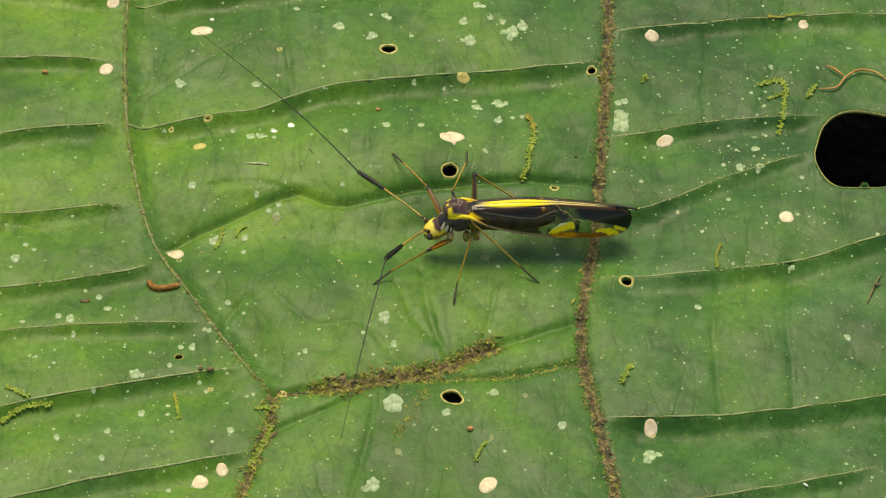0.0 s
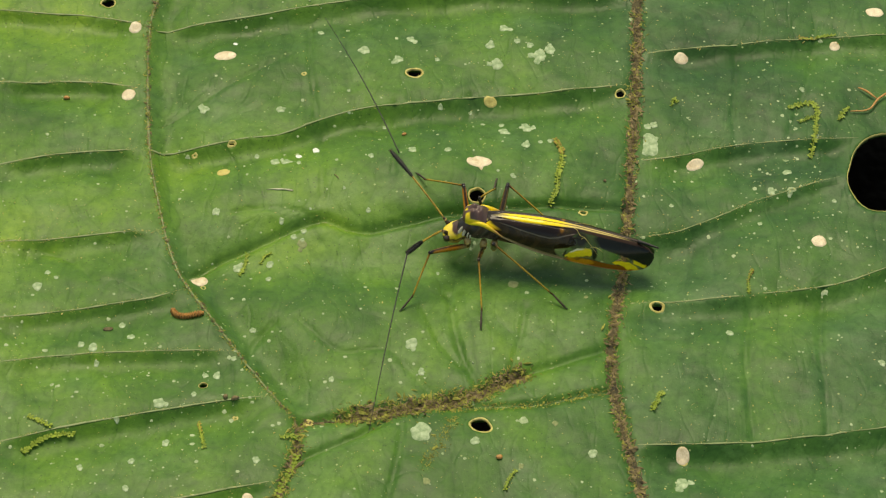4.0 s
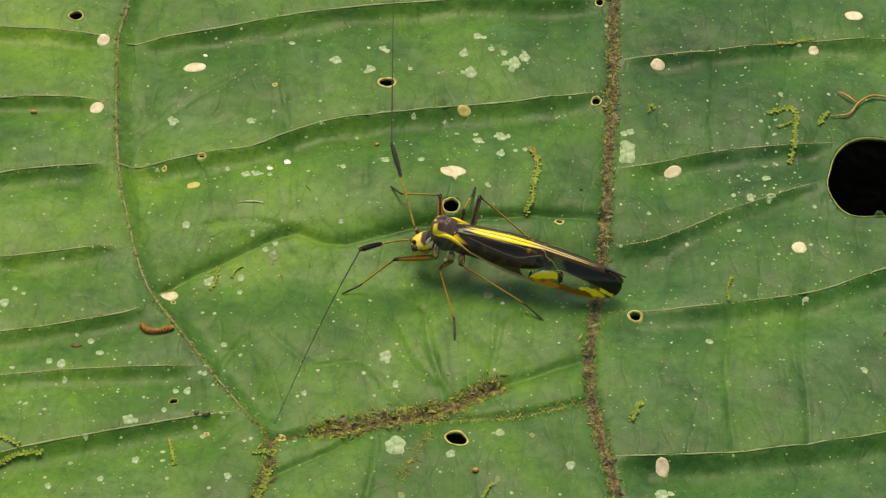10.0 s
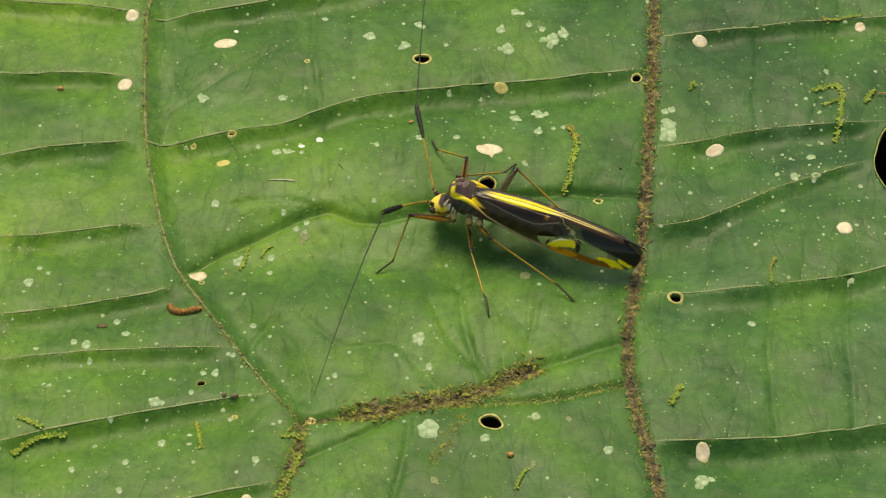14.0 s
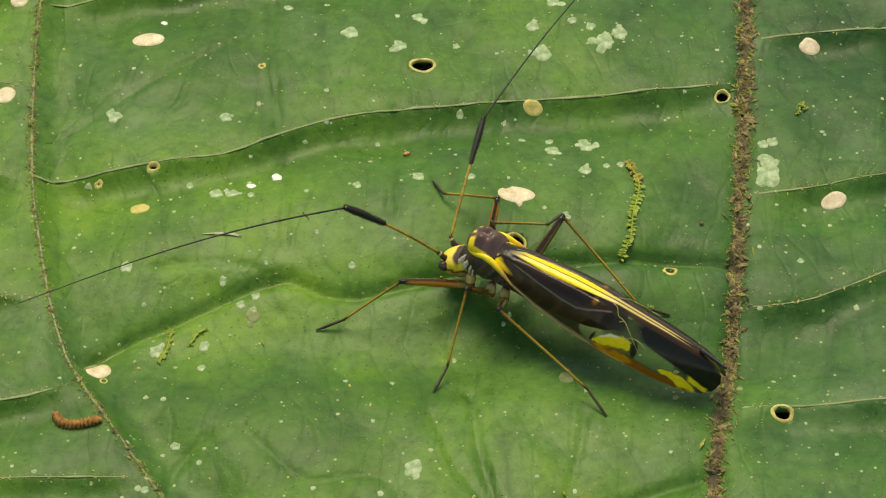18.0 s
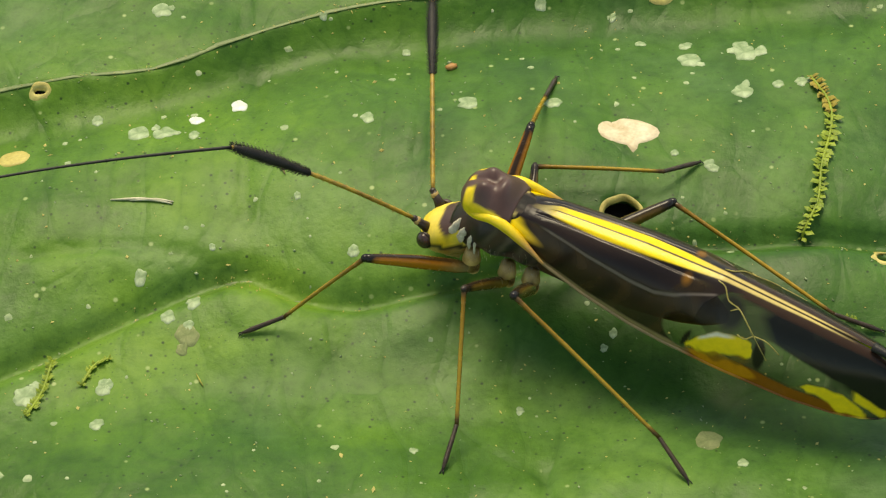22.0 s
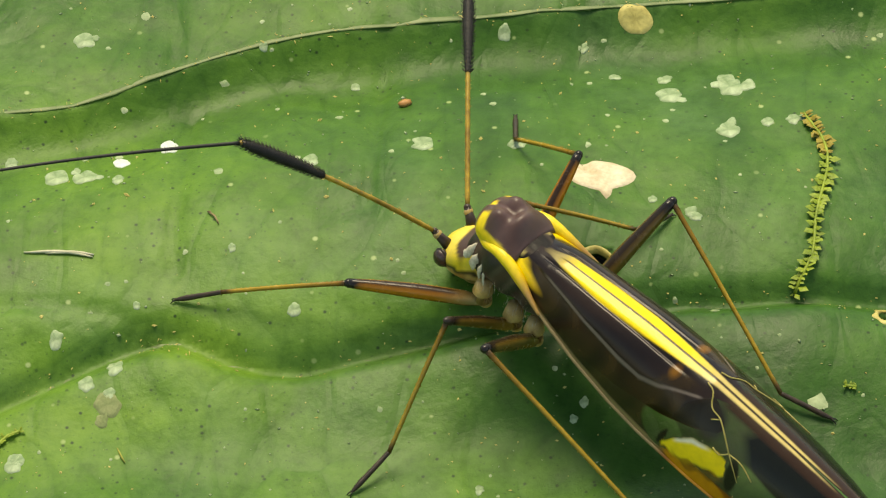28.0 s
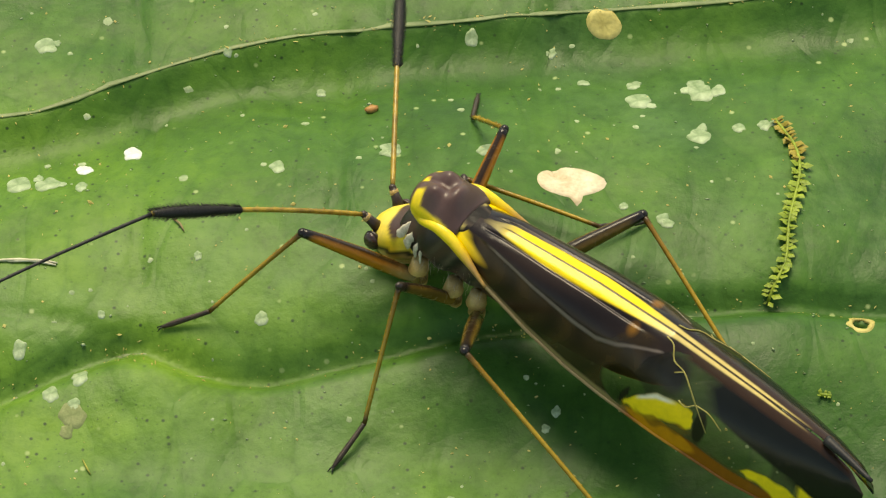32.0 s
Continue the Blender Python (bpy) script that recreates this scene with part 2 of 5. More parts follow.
# ---- building helpers ----
def mesh_object(name, verts, faces, mat, parent=None, label="", smooth=True, paint=None, clear=None):
    """A mesh object from millimetre points."""
    me = bpy.data.meshes.new(name)
    me.from_pydata((np.asarray(verts, float) * MM).tolist(), [], [tuple(int(i) for i in f) for f in faces])
    me.materials.append(mat)
    if smooth:
        me.polygons.foreach_set("use_smooth", [True] * len(me.polygons))
    if paint is not None:
        a = me.color_attributes.new("paint", "FLOAT_COLOR", "POINT")
        a.data.foreach_set("color", np.c_[np.asarray(paint, float), np.ones(len(verts))].ravel())
    if clear is not None:
        a = me.attributes.new("clear", "FLOAT", "POINT")
        a.data.foreach_set("value", np.asarray(clear, float))
    me.update()
    ob = new(name, me)
    if parent is not None:
        ob.parent = parent
    if label:
        tagged(ob, label)
    return ob


def thing(name, label, category, group="", kind="", x=0.0, y=0.0, z=0.0):
    e = new(name)
    e.empty_display_size = 0.001
    e.location = (x * MM, y * MM, z * MM)
    return tagged(e, label, category, group, kind)


def smooth_line(points, step=0.5):
    """A smooth curve through the points, resampled at even steps."""
    p = np.asarray(points, float)
    p = np.vstack([2 * p[0] - p[1], p, 2 * p[-1] - p[-2]])
    out = []
    for i in range(1, len(p) - 2):
        n = max(2, int(np.linalg.norm(p[i + 1] - p[i]) / step))
        for k in range(n):
            t = k / n
            out.append(0.5 * (2 * p[i] + (p[i + 1] - p[i - 1]) * t + (2 * p[i - 1] - 5 * p[i] + 4 * p[i + 1] - p[i + 2]) * t * t
                              + (3 * p[i] - p[i - 1] - 3 * p[i + 1] + p[i + 2]) * t ** 3))
    out.append(p[-2])
    return np.array(out)


def tube(points, radii, sides=8, flat=1.0, caps=True):
    """Rings round a line of 3D points; flat squashes them in height. Returns points and faces."""
    p = np.asarray(points, float)
    r = np.broadcast_to(np.asarray(radii, float), (len(p),))
    d = np.gradient(p, axis=0)
    d /= np.linalg.norm(d, axis=1, keepdims=True) + 1e-12
    side = np.cross(d, (0, 0, 1.0))
    bad = np.linalg.norm(side, axis=1) < 1e-3
    side[bad] = np.cross(d[bad], (0, 1.0, 0))
    side /= np.linalg.norm(side, axis=1, keepdims=True)
    up = np.cross(side, d)
    verts, faces = [], []
    for i in range(len(p)):
        for k in range(sides):
            a = 2 * math.pi * k / sides
            verts.append(p[i] + r[i] * (math.cos(a) * side[i] + flat * math.sin(a) * up[i]))
    for i in range(len(p) - 1):
        for k in range(sides):
            q = (k + 1) % sides
            faces.append((i * sides + k, (i + 1) * sides + k, (i + 1) * sides + q, i * sides + q))
    if caps:
        faces.append(tuple(range(sides)))
        faces.append(tuple(range((len(p) - 1) * sides, len(p) * sides))[::-1])
    return np.array(verts), faces


def joined(pieces):
    """Several (points, faces) as one."""
    verts, faces, n = [], [], 0
    for v, f in pieces:
        verts.append(np.asarray(v, float))
        faces += [tuple(i + n for i in g) for g in f]
        n += len(v)
    return np.vstack(verts), faces


def ball(c, r, rings=8, sides=12):
    """A closed ellipsoid: centre and three radii."""
    verts, faces = [], []
    for i in range(1, rings):
        a = math.pi * i / rings
        for k in range(sides):
            b = 2 * math.pi * k / sides
            verts.append((c[0] + r[0] * math.cos(a), c[1] + r[1] * math.sin(a) * math.cos(b), c[2] + r[2] * math.sin(a) * math.sin(b)))
    n = len(verts)
    verts += [(c[0] + r[0], c[1], c[2]), (c[0] - r[0], c[1], c[2])]
    for i in range(rings - 2):
        for k in range(sides):
            q = (k + 1) % sides
            faces.append((i * sides + k, (i + 1) * sides + k, (i + 1) * sides + q, i * sides + q))
    for k in range(sides):
        q = (k + 1) % sides
        faces.append((n, k, q))
        faces.append((n + 1, (rings - 2) * sides + q, (rings - 2) * sides + k))
    return np.array(verts), faces


# ---- the leaf: veins and relief ----
# each vein: points on the leaf, half width of its rib, depth and half width of the valley that it lies in
VEINS = []


def vein(points, rib, depth, valley, kind="vein", step=0):
    """step: the blade drops on one side of the vein, to the left (1) or right (-1) of its run, instead of on both."""
    VEINS.append((smooth_line(points, 0.6), rib, depth, valley, kind, step))


# main vein, thick and overgrown with moss and litter
vein([(9.27, 34.87), (8.54, 22.93), (8.15, 16.06), (7.90, 12.16), (7.57, 7.91), (7.22, 3.97), (6.83, 0.54), (6.14, -4.35), (6.22, -7.70), (6.72, -10.96), (7.26, -14.14), (7.59, -16.56), (7.82, -21.60)], 0.300, 0.260, 0.95, "midrib")
# side vein to the left of it, bent, thinly crusted
vein([(-18.04, 31.73), (-18.00, 21.42), (-18.41, 17.78), (-18.27, 12.98), (-17.85, 8.13), (-16.98, 3.52), (-16.21, 0.73), (-15.15, -1.47), (-12.73, -5.30), (-10.76, -8.22), (-9.43, -9.89)], 0.076, 0.295, 0.85, step=1)
vein([(-9.43, -9.79), (-9.57, -11.52), (-10.14, -13.66), (-10.87, -16.35), (-11.45, -19.01)], 0.180, 0.217, 0.76, "crusted")
# overgrown cross vein below the bug
vein([(-9.44, -9.68), (-6.20, -9.13), (-3.37, -8.47), (-0.80, -7.82), (0.92, -6.67), (1.60, -6.38)], 0.190, 0.377, 0.95, "crusted")
vein([(-2.23, -8.64), (0.05, -8.59), (2.33, -8.35), (4.05, -7.86), (6.23, -7.33)], 0.092, 0.251, 0.66)
# cross veins between the side vein and the main vein
vein([(-18.06, 17.63), (-15.51, 18.25), (-12.44, 18.75), (-9.37, 19.60), (-5.34, 20.39), (-0.67, 20.93), (4.02, 21.20), (8.34, 21.18)], 0.076, 0.325, 0.95, step=-1)
vein([(-17.87, 8.46), (-14.73, 8.98), (-11.12, 9.63), (-9.03, 10.79), (-6.60, 11.67), (-3.55, 12.25), (-0.47, 12.74), (3.54, 13.30), (7.89, 13.95)], 0.085, 0.349, 0.95, step=-1)
vein([(-15.50, 0.20), (-14.37, 1.09), (-12.35, 2.20), (-10.45, 3.20), (-9.1, 3.80), (-8.50, 3.92), (-7.6, 3.50), (-6.20, 3.31), (-4.95, 3.59), (-2.87, 4.12), (-0.49, 4.54), (3.41, 4.95), (7.26, 5.06)], 0.095, 0.46, 0.70)
# cross veins on the outer left
vein([(-29.12, 18.98), (-25.41, 18.78), (-21.68, 18.45), (-18.06, 17.63)], 0.070, 0.271, 0.85, step=-1)
vein([(-26.89, 13.15), (-23.23, 13.35), (-20.78, 13.38), (-18.27, 12.98)], 0.070, 0.279, 0.76, step=-1)
vein([(-26.33, 7.07), (-22.80, 7.88), (-20.42, 8.28), (-17.87, 8.47)], 0.070, 0.279, 0.76, step=-1)
vein([(-25.84, 1.73), (-22.05, 2.15), (-19.72, 2.46), (-16.87, 2.68)], 0.061, 0.217, 0.76, step=-1)
vein([(-25.36, -3.45), (-21.95, -2.91), (-19.39, -2.34), (-17.10, -1.84), (-15.18, -0.96)], 0.076, 0.232, 0.76, step=-1)
vein([(-25.09, -6.36), (-21.16, -5.67), (-17.18, -5.34), (-12.82, -5.23)], 0.054, 0.232, 0.76, step=-1)
vein([(-24.63, -11.38), (-21.35, -10.48), (-18.04, -9.60), (-14.70, -8.75), (-10.76, -8.11)], 0.076, 0.295, 0.85, step=-1)
vein([(-24.09, -17.20), (-20.90, -16.13), (-17.67, -15.22), (-14.40, -14.52), (-10.29, -13.41)], 0.076, 0.279, 0.85, step=-1)
# cross veins right of the main vein
vein([(8.15, 16.18), (10.79, 16.70), (13.63, 17.10), (18.39, 17.74), (23.72, 18.12), (27.91, 18.35)], 0.061, 0.247, 0.85, step=-1)
vein([(8.60, 22.14), (11.92, 22.52), (16.71, 23.52), (23.68, 24.25)], 0.061, 0.247, 0.85, step=-1)
vein([(7.64, 8.24), (10.15, 8.67), (12.92, 9.38), (15.70, 9.84), (18.47, 10.05), (20.02, 10.22)], 0.061, 0.279, 0.85, step=-1)
vein([(7.14, 3.16), (9.35, 3.38), (11.46, 4.13), (14.24, 5.67), (17.03, 6.81), (18.89, 7.44)], 0.046, 0.217, 0.76, step=-1)
vein([(6.63, -1.65), (9.75, -1.34), (12.69, -1.07), (15.35, -0.66), (18.04, -0.09), (20.18, 0.79), (22.26, 1.59), (26.33, 2.90)], 0.070, 0.310, 0.95, step=-1)
vein([(6.66, -10.86), (9.34, -10.83), (12.18, -10.65), (14.75, -10.34), (17.90, -9.86), (21.32, -9.20), (25.17, -8.41)], 0.070, 0.372, 1.04, step=-1)
vein([(7.58, -16.63), (10.51, -16.05), (14.72, -15.16), (20.93, -13.54)], 0.061, 0.232, 0.85, step=-1)
# weak upright veinlets and wrinkles
vein([(-9.61, 18.18), (-9.63, 15.53), (-9.33, 12.93), (-9.21, 10.91)], 0.013, 0.124, 0.33)
vein([(-0.84, 12.85), (-1.09, 10.53), (-0.80, 7.78)], 0.011, 0.124, 0.33)
vein([(-4.92, 12.11), (-4.98, 9.47), (-5.01, 6.82)], 0.011, 0.124, 0.33)
vein([(-8.76, 9.79), (-8.77, 7.10), (-8.66, 5.22)], 0.011, 0.099, 0.33)
vein([(-17.69, 10.41), (-15.79, 11.74), (-14.32, 13.07), (-12.53, 14.42), (-10.72, 15.78)], 0.014, 0.100, 0.40)
vein([(13.55, 17.13), (13.51, 14.50), (13.13, 11.90), (13.25, 9.58)], 0.011, 0.124, 0.38)
vein([(18.18, 19.05), (17.41, 14.62), (16.05, 10.30)], 0.011, 0.124, 0.38)
vein([(17.09, -0.38), (16.66, -4.04), (16.69, -7.04), (16.63, -9.97)], 0.011, 0.149, 0.43)
vein([(13.43, -1.03), (12.84, -4.90), (12.92, -10.24)], 0.011, 0.149, 0.43)
vein([(7.02, -3.97), (8.18, -3.90), (9.34, -3.98)], 0.018, 0.083, 0.28)
vein([(-9.80, -2.93), (-8.30, -4.63), (-7.28, -5.28), (-5.12, -5.08), (-3.96, -6.58), (-2.94, -7.85)], 0.014, 0.110, 0.36)
vein([(-2.10, -1.15), (-1.67, -4.48), (-0.95, -6.71), (-0.52, -7.44)], 0.011, 0.198, 0.38)
vein([(-3.42, -2.18), (-2.54, -4.54), (-1.52, -6.02)], 0.011, 0.149, 0.33)
vein([(1.83, -2.05), (1.51, -4.08), (0.91, -6.53)], 0.011, 0.124, 0.33)
vein([(-10.95, -3.23), (-12.04, -4.79), (-12.12, -6.29)], 0.011, 0.149, 0.38)
vein([(-5.06, -9.33), (-6.45, -10.45), (-7.84, -11.20), (-9.22, -11.94)], 0.018, 0.271, 0.47)
vein([(-4.35, -9.76), (-4.73, -12.63), (-5.51, -16.21)], 0.011, 0.149, 0.38)
vein([(-20.08, -0.82), (-21.36, 0.70), (-22.89, 1.45)], 0.011, 0.124, 0.38)
vein([(-8.57, 3.54), (-9.72, 4.29), (-11.39, 4.45), (-13.35, 4.18)], 0.009, 0.124, 0.28)
# thin end of the overgrown cross vein
vein([(1.10, -6.60), (3.52, -5.67), (6.09, -4.59)], 0.075, 0.30, 0.80)

HOLES = []


def hole(at, rx, ry, turn=0.0, rim=0.2):
    """A hole through the blade: centre, half axes, turn in degrees and width of the dried rim."""
    HOLES.append((at[0], at[1], rx, ry, radians(turn), rim, len(HOLES)))


hole((21.43, 7.67), 3.1, 2.4, 72, 0.06)
hole((-3.94, 14.37), 0.42, 0.30, 0, 0.22)
hole((7.17, 13.30), 0.24, 0.24, 0, 0.14)
hole((-0.62, 5.36), 0.42, 0.38, 10, 0.16)
hole((-0.53, -9.88), 0.40, 0.56, 60, 0.17)
hole((-14.31, -7.51), 0.22, 0.20, 0, 0.06)
hole((4.93, 4.61), 0.19, 0.17, 0, 0.20)
hole((8.54, -1.70), 0.30, 0.24, 15, 0.24)
hole((-13.58, 9.00), 0.17, 0.08, 0, 0.22)
hole((-15.53, 8.50), 0.06, 0.05, 0, 0.22)
hole((-9.90, 14.21), 0.08, 0.07, 0, 0.18)
hole((-14.66, -0.51), 0.10, 0.10, 0, 0.10)
hole((9.45, -11.58), 0.10, 0.13, 0, 0.24)
hole((-20.79, 19.41), 0.36, 0.34, 0, 0.12)
hole((7.66, 20.94), 0.22, 0.22, 0, 0.14)
hole((-12.64, -9.35), 0.07, 0.05, 0, 0.2)


def outline(a, seed, rough=0.10):
    """An uneven closed outline: a factor near one for each angle."""
    g = np.random.RandomState(seed)
    f = np.ones_like(a)
    for k in range(2, 8):
        f += rough / k ** 0.7 * g.uniform(-1, 1) * np.cos(k * a + g.uniform(0, 6.3))
    return f


def vein_distance(x, y, line):
    """Distance from a vein, above zero to the left of its run and below to the right."""
    d, side = np.full(x.shape, 1e9), np.ones(x.shape)
    for a, b in zip(line[:-1], line[1:]):
        e = b - a
        t = np.clip(((x - a[0]) * e[0] + (y - a[1]) * e[1]) / (e @ e + 1e-12), 0, 1)
        q = (x - a[0] - t * e[0]) ** 2 + (y - a[1] - t * e[1]) ** 2
        near = q < d
        side = np.where(near, np.sign(e[0] * (y - a[1]) - e[1] * (x - a[0])), side)
        d = np.where(near, q, d)
    return np.sqrt(d) * side


def wavy(x, y, size, seed):
    """Gentle swells of about that size, between -1 and 1."""
    g = np.random.RandomState(seed)
    out = np.zeros_like(x)
    for k in range(9):
        a, s = g.uniform(0, 6.3), size * g.uniform(0.6, 1.6)
        out += np.sin((x * math.cos(a) + y * math.sin(a)) * 6.283 / s + g.uniform(0, 6.3))
    return out / 4.5


def swell(x, y):
    """The broad trough along the bug's near side and the bulge beyond it."""
    def span(a, b):
        return 1 / (1 + np.exp(-(x - a) / 1.2)) / (1 + np.exp((x - b) / 1.2))
    return 0.4 * np.exp(-((y - 7.2) / 2.9) ** 2) * span(-14, 5) - 0.8 * np.exp(-((y - 1.0) / 2.3) ** 2) * span(-15, 11)


def height(x, y):
    """The height of the leaf's upper side, in millimetres."""
    x, y = np.atleast_1d(np.asarray(x, float)), np.atleast_1d(np.asarray(y, float))
    h = swell(x, y) + 0.10 * wavy(x, y, 14.0, 3) + 0.075 * wavy(x, y, 4.5, 4) + 0.022 * wavy(x, y, 1.5, 5)
    for line, rib, depth, valley, kind, step in VEINS:
        lo, hi = line.min(0) - 6 * valley, line.max(0) + 6 * valley
        m = (x > lo[0]) & (x < hi[0]) & (y > lo[1]) & (y < hi[1])
        if m.any():
            d = vein_distance(x[m], y[m], line)
            if step:
                u = np.maximum(d * step, 0) / (1.15 * valley)
                a, b = line[1] - line[0], line[-1] - line[-2]
                first = ((x[m] - line[0][0]) * a[0] + (y[m] - line[0][1]) * a[1]) / np.hypot(*a)
                last = ((line[-1][0] - x[m]) * b[0] + (line[-1][1] - y[m]) * b[1]) / np.hypot(*b)
                fade = np.clip(first / 2, 0, 1) * np.clip(last / 2, 0, 1)
                h[m] -= depth * fade * (1.7 * u ** 1.5 * np.exp(1.5 - 1.5 * u) + 0.15 * np.exp(-(d / (0.4 * valley)) ** 2))
                continue
            d = abs(d)
            h[m] -= depth * (0.55 * np.exp(-1.3 * d / valley) + 0.45 * np.exp(-(d / (0.30 * valley)) ** 2))
    r = np.hypot((x - 8) / 60, y / 95)
    return h - 6.0 * np.clip(r - 0.5, 0, 2) ** 2


def steps(lo, a, b, hi, fine, coarse):
    """Even fine steps from a to b, growing ones out to lo and hi."""
    mid = np.arange(a, b + fine / 2, fine)
    down, up, s = [a], [mid[-1]], fine
    while down[-1] > lo:
        s = min(s * 1.25, coarse)
        down.append(down[-1] - s)
    s = fine
    while up[-1] < hi:
        s = min(s * 1.25, coarse)
        up.append(up[-1] + s)
    return np.concatenate([down[:0:-1], mid, up[1:]])


leaf = thing("leaf", "large green tropical leaf with brown mossy veins and insect-chewed holes", "leaf")


def build_blade():
    xs, ys = steps(-58, -27.5, 26.5, 74, 0.15, 3.0), steps(-95, -19.5, 25.0, 100, 0.15, 3.0)
    nx, ny = len(xs), len(ys)
    X, Y = [q.ravel().copy() for q in np.meshgrid(xs, ys)]
    gone = np.zeros(X.shape, bool)
    for cx, cy, rx, ry, turn, rim, k in HOLES:
        near = np.where((abs(X - cx) < 1.5 * max(rx, ry) + 0.5) & (abs(Y - cy) < 1.5 * max(rx, ry) + 0.5))[0]
        dx, dy = X[near] - cx, Y[near] - cy
        a = np.arctan2(dy, dx)
        edge = rx * ry / np.hypot(ry * np.cos(a - turn), rx * np.sin(a - turn)) * outline(a, 100 + k, 0.09)
        d = np.hypot(dx, dy)
        snap = near[(abs(d - edge) < 0.085)]
        f = (edge / np.maximum(d, 1e-6))[abs(d - edge) < 0.085]
        X[snap], Y[snap] = cx + (X[snap] - cx) * f, cy + (Y[snap] - cy) * f
        gone[near[d < edge - 0.085]] = True
    # a pointed oval outline about the midrib
    t = np.clip((Y + 95) / 195, 0, 1)
    half = 64 * np.sin(math.pi * t ** 0.85) ** 0.72
    gone |= abs(X - 8) > half
    Z = height(X, Y)
    verts = np.c_[X, Y, Z]
    i, j = [q.ravel() for q in np.meshgrid(np.arange(nx - 1), np.arange(ny - 1))]
    q = np.c_[j * nx + i, j * nx + i + 1, (j + 1) * nx + i + 1, (j + 1) * nx + i]
    q = q[~gone[q].any(1)]
    used = np.unique(q)
    index = np.full(len(X), -1)
    index[used] = np.arange(len(used))
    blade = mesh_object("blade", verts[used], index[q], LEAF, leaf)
    thick = blade.modifiers.new("thickness", "SOLIDIFY")
    thick.thickness, thick.offset = 0.28 * MM, -1
    return blade


build_blade()


def on_leaf(line, lift=0.0):
    p = np.asarray(line, float)
    return np.c_[p[:, :2], height(p[:, 0], p[:, 1]) + lift]


for line, rib, depth, valley, kind, step in VEINS:
    g = np.random.RandomState(len(line) * 7 + int(rib * 100))
    r = rib * (0.55 + 0.8 * g.rand(len(line))) * (0.72 if kind == "vein" else 1.0)
    r[-3:] *= np.linspace(0.8, 0.25, 3)
    v, f = tube(on_leaf(line, -0.11 * rib), r, 10, 0.30)
    mesh_object("midrib" if kind == "midrib" else "vein", v, f, MIDRIB if kind != "vein" else VEIN if rib > 0.03 else LEAF, leaf,
                "brown crusted vein" if kind != "vein" else "")


def ring(cx, cy, rx, ry, turn, rim, k):
    """The dried, slightly raised lip round a hole."""
    a = np.linspace(0, 2 * math.pi, 49)[:-1]
    e = rx * ry / np.hypot(ry * np.cos(a - turn), rx * np.sin(a - turn)) * outline(a, 100 + k, 0.09)
    w = 0.7 * rim * outline(a, 300 + k, 0.45)
    verts, rows = [], ((-0.02, -0.12), (-0.03, -0.02), (0.0, 0.012), (0.25, 0.022), (0.5, 0.014), (0.75, -0.02))
    for off, lift in rows:
        rr = e + (off * w if off > 0 else off)
        x, y = cx + rr * np.cos(a), cy + rr * np.sin(a)
        verts.append(np.c_[x, y, height(x, y) + lift])
    n, faces = len(a), []
    for s in range(len(rows) - 1):
        faces += [(s * n + i, (s + 1) * n + i, (s + 1) * n + (i + 1) % n, s * n + (i + 1) % n) for i in range(n)]
    return np.vstack(verts), faces


for h in HOLES:
    v, f = ring(*h)
    mesh_object("hole_rim", v, f, RIM, leaf, "dried tan rim of a chewed hole")


def patch(at, rx, ry, seed, turn=0.0, rough=0.18, rise=0.03, tail=None):
    """A thin, slightly domed patch on the leaf with an uneven outline."""
    a = np.linspace(0, 2 * math.pi, 33)[:-1]
    e = rx * ry / np.hypot(ry * np.cos(a - radians(turn)), rx * np.sin(a - radians(turn))) * outline(a, seed, rough)
    if tail:
        e += tail[1] * np.exp(-((np.angle(np.exp(1j * (a - radians(tail[0])))) / 0.16) ** 2))
    g = np.random.RandomState(seed)
    verts = []
    for s, lift in ((1.0, -0.02), (0.94, rise * 0.8), (0.62, rise), (0.3, rise * 1.15)):
        x, y = at[0] + e * s * np.cos(a), at[1] + e * s * np.sin(a)
        verts.append(np.c_[x, y, height(x, y) + lift + rise * 0.3 * g.uniform(-1, 1, len(a)) * (s < 0.9)])
    c = np.array([[at[0], at[1], height(at[0], at[1])[0] + rise * 1.15]])
    n, faces = len(a), []
    for s in range(3):
        faces += [(s * n + i, s * n + (i + 1) % n, (s + 1) * n + (i + 1) % n, (s + 1) * n + i) for i in range(n)]
    faces += [(3 * n + i, 3 * n + (i + 1) % n, 4 * n) for i in range(n)]
    return np.vstack(verts + [c]), faces


def scar(at, rx, ry, mat=None, turn=0.0, tail=None):
    s = len(bpy.data.objects)
    v, f = patch(at, rx, ry, s, turn, 0.08, 0.025, tail)
    mesh_object("feeding_scar", v, f, mat or SCAR, leaf, "dry cream feeding scar" if (mat or SCAR) is SCAR else "dry straw-coloured scar")


scar((-0.53, 7.67), 0.68, 0.44, tail=(-75, 0.32))
scar((-14.22, 15.72), 0.62, 0.42)
scar((-19.27, 12.62), 0.40, 0.36)
scar((-19.21, 17.64), 0.36, 0.34)
scar((10.60, 16.17), 0.40, 0.33)
scar((19.08, 17.32), 0.30, 0.27)
scar((10.98, 8.29), 0.52, 0.30, turn=25)
scar((1.22, -15.34), 0.40, 0.55, turn=-30)
scar((-12.87, -15.30), 0.40, 0.44)
scar((-11.83, -14.53), 0.30, 0.36)
scar((-14.89, 0.01), 0.46, 0.42)
scar((17.11, 2.69), 0.40, 0.40)
scar((9.40, -11.34), 0.34, 0.42)
scar((21.44, 19.71), 0.52, 0.40)
scar((0.38, 22.52), 0.42, 0.32)
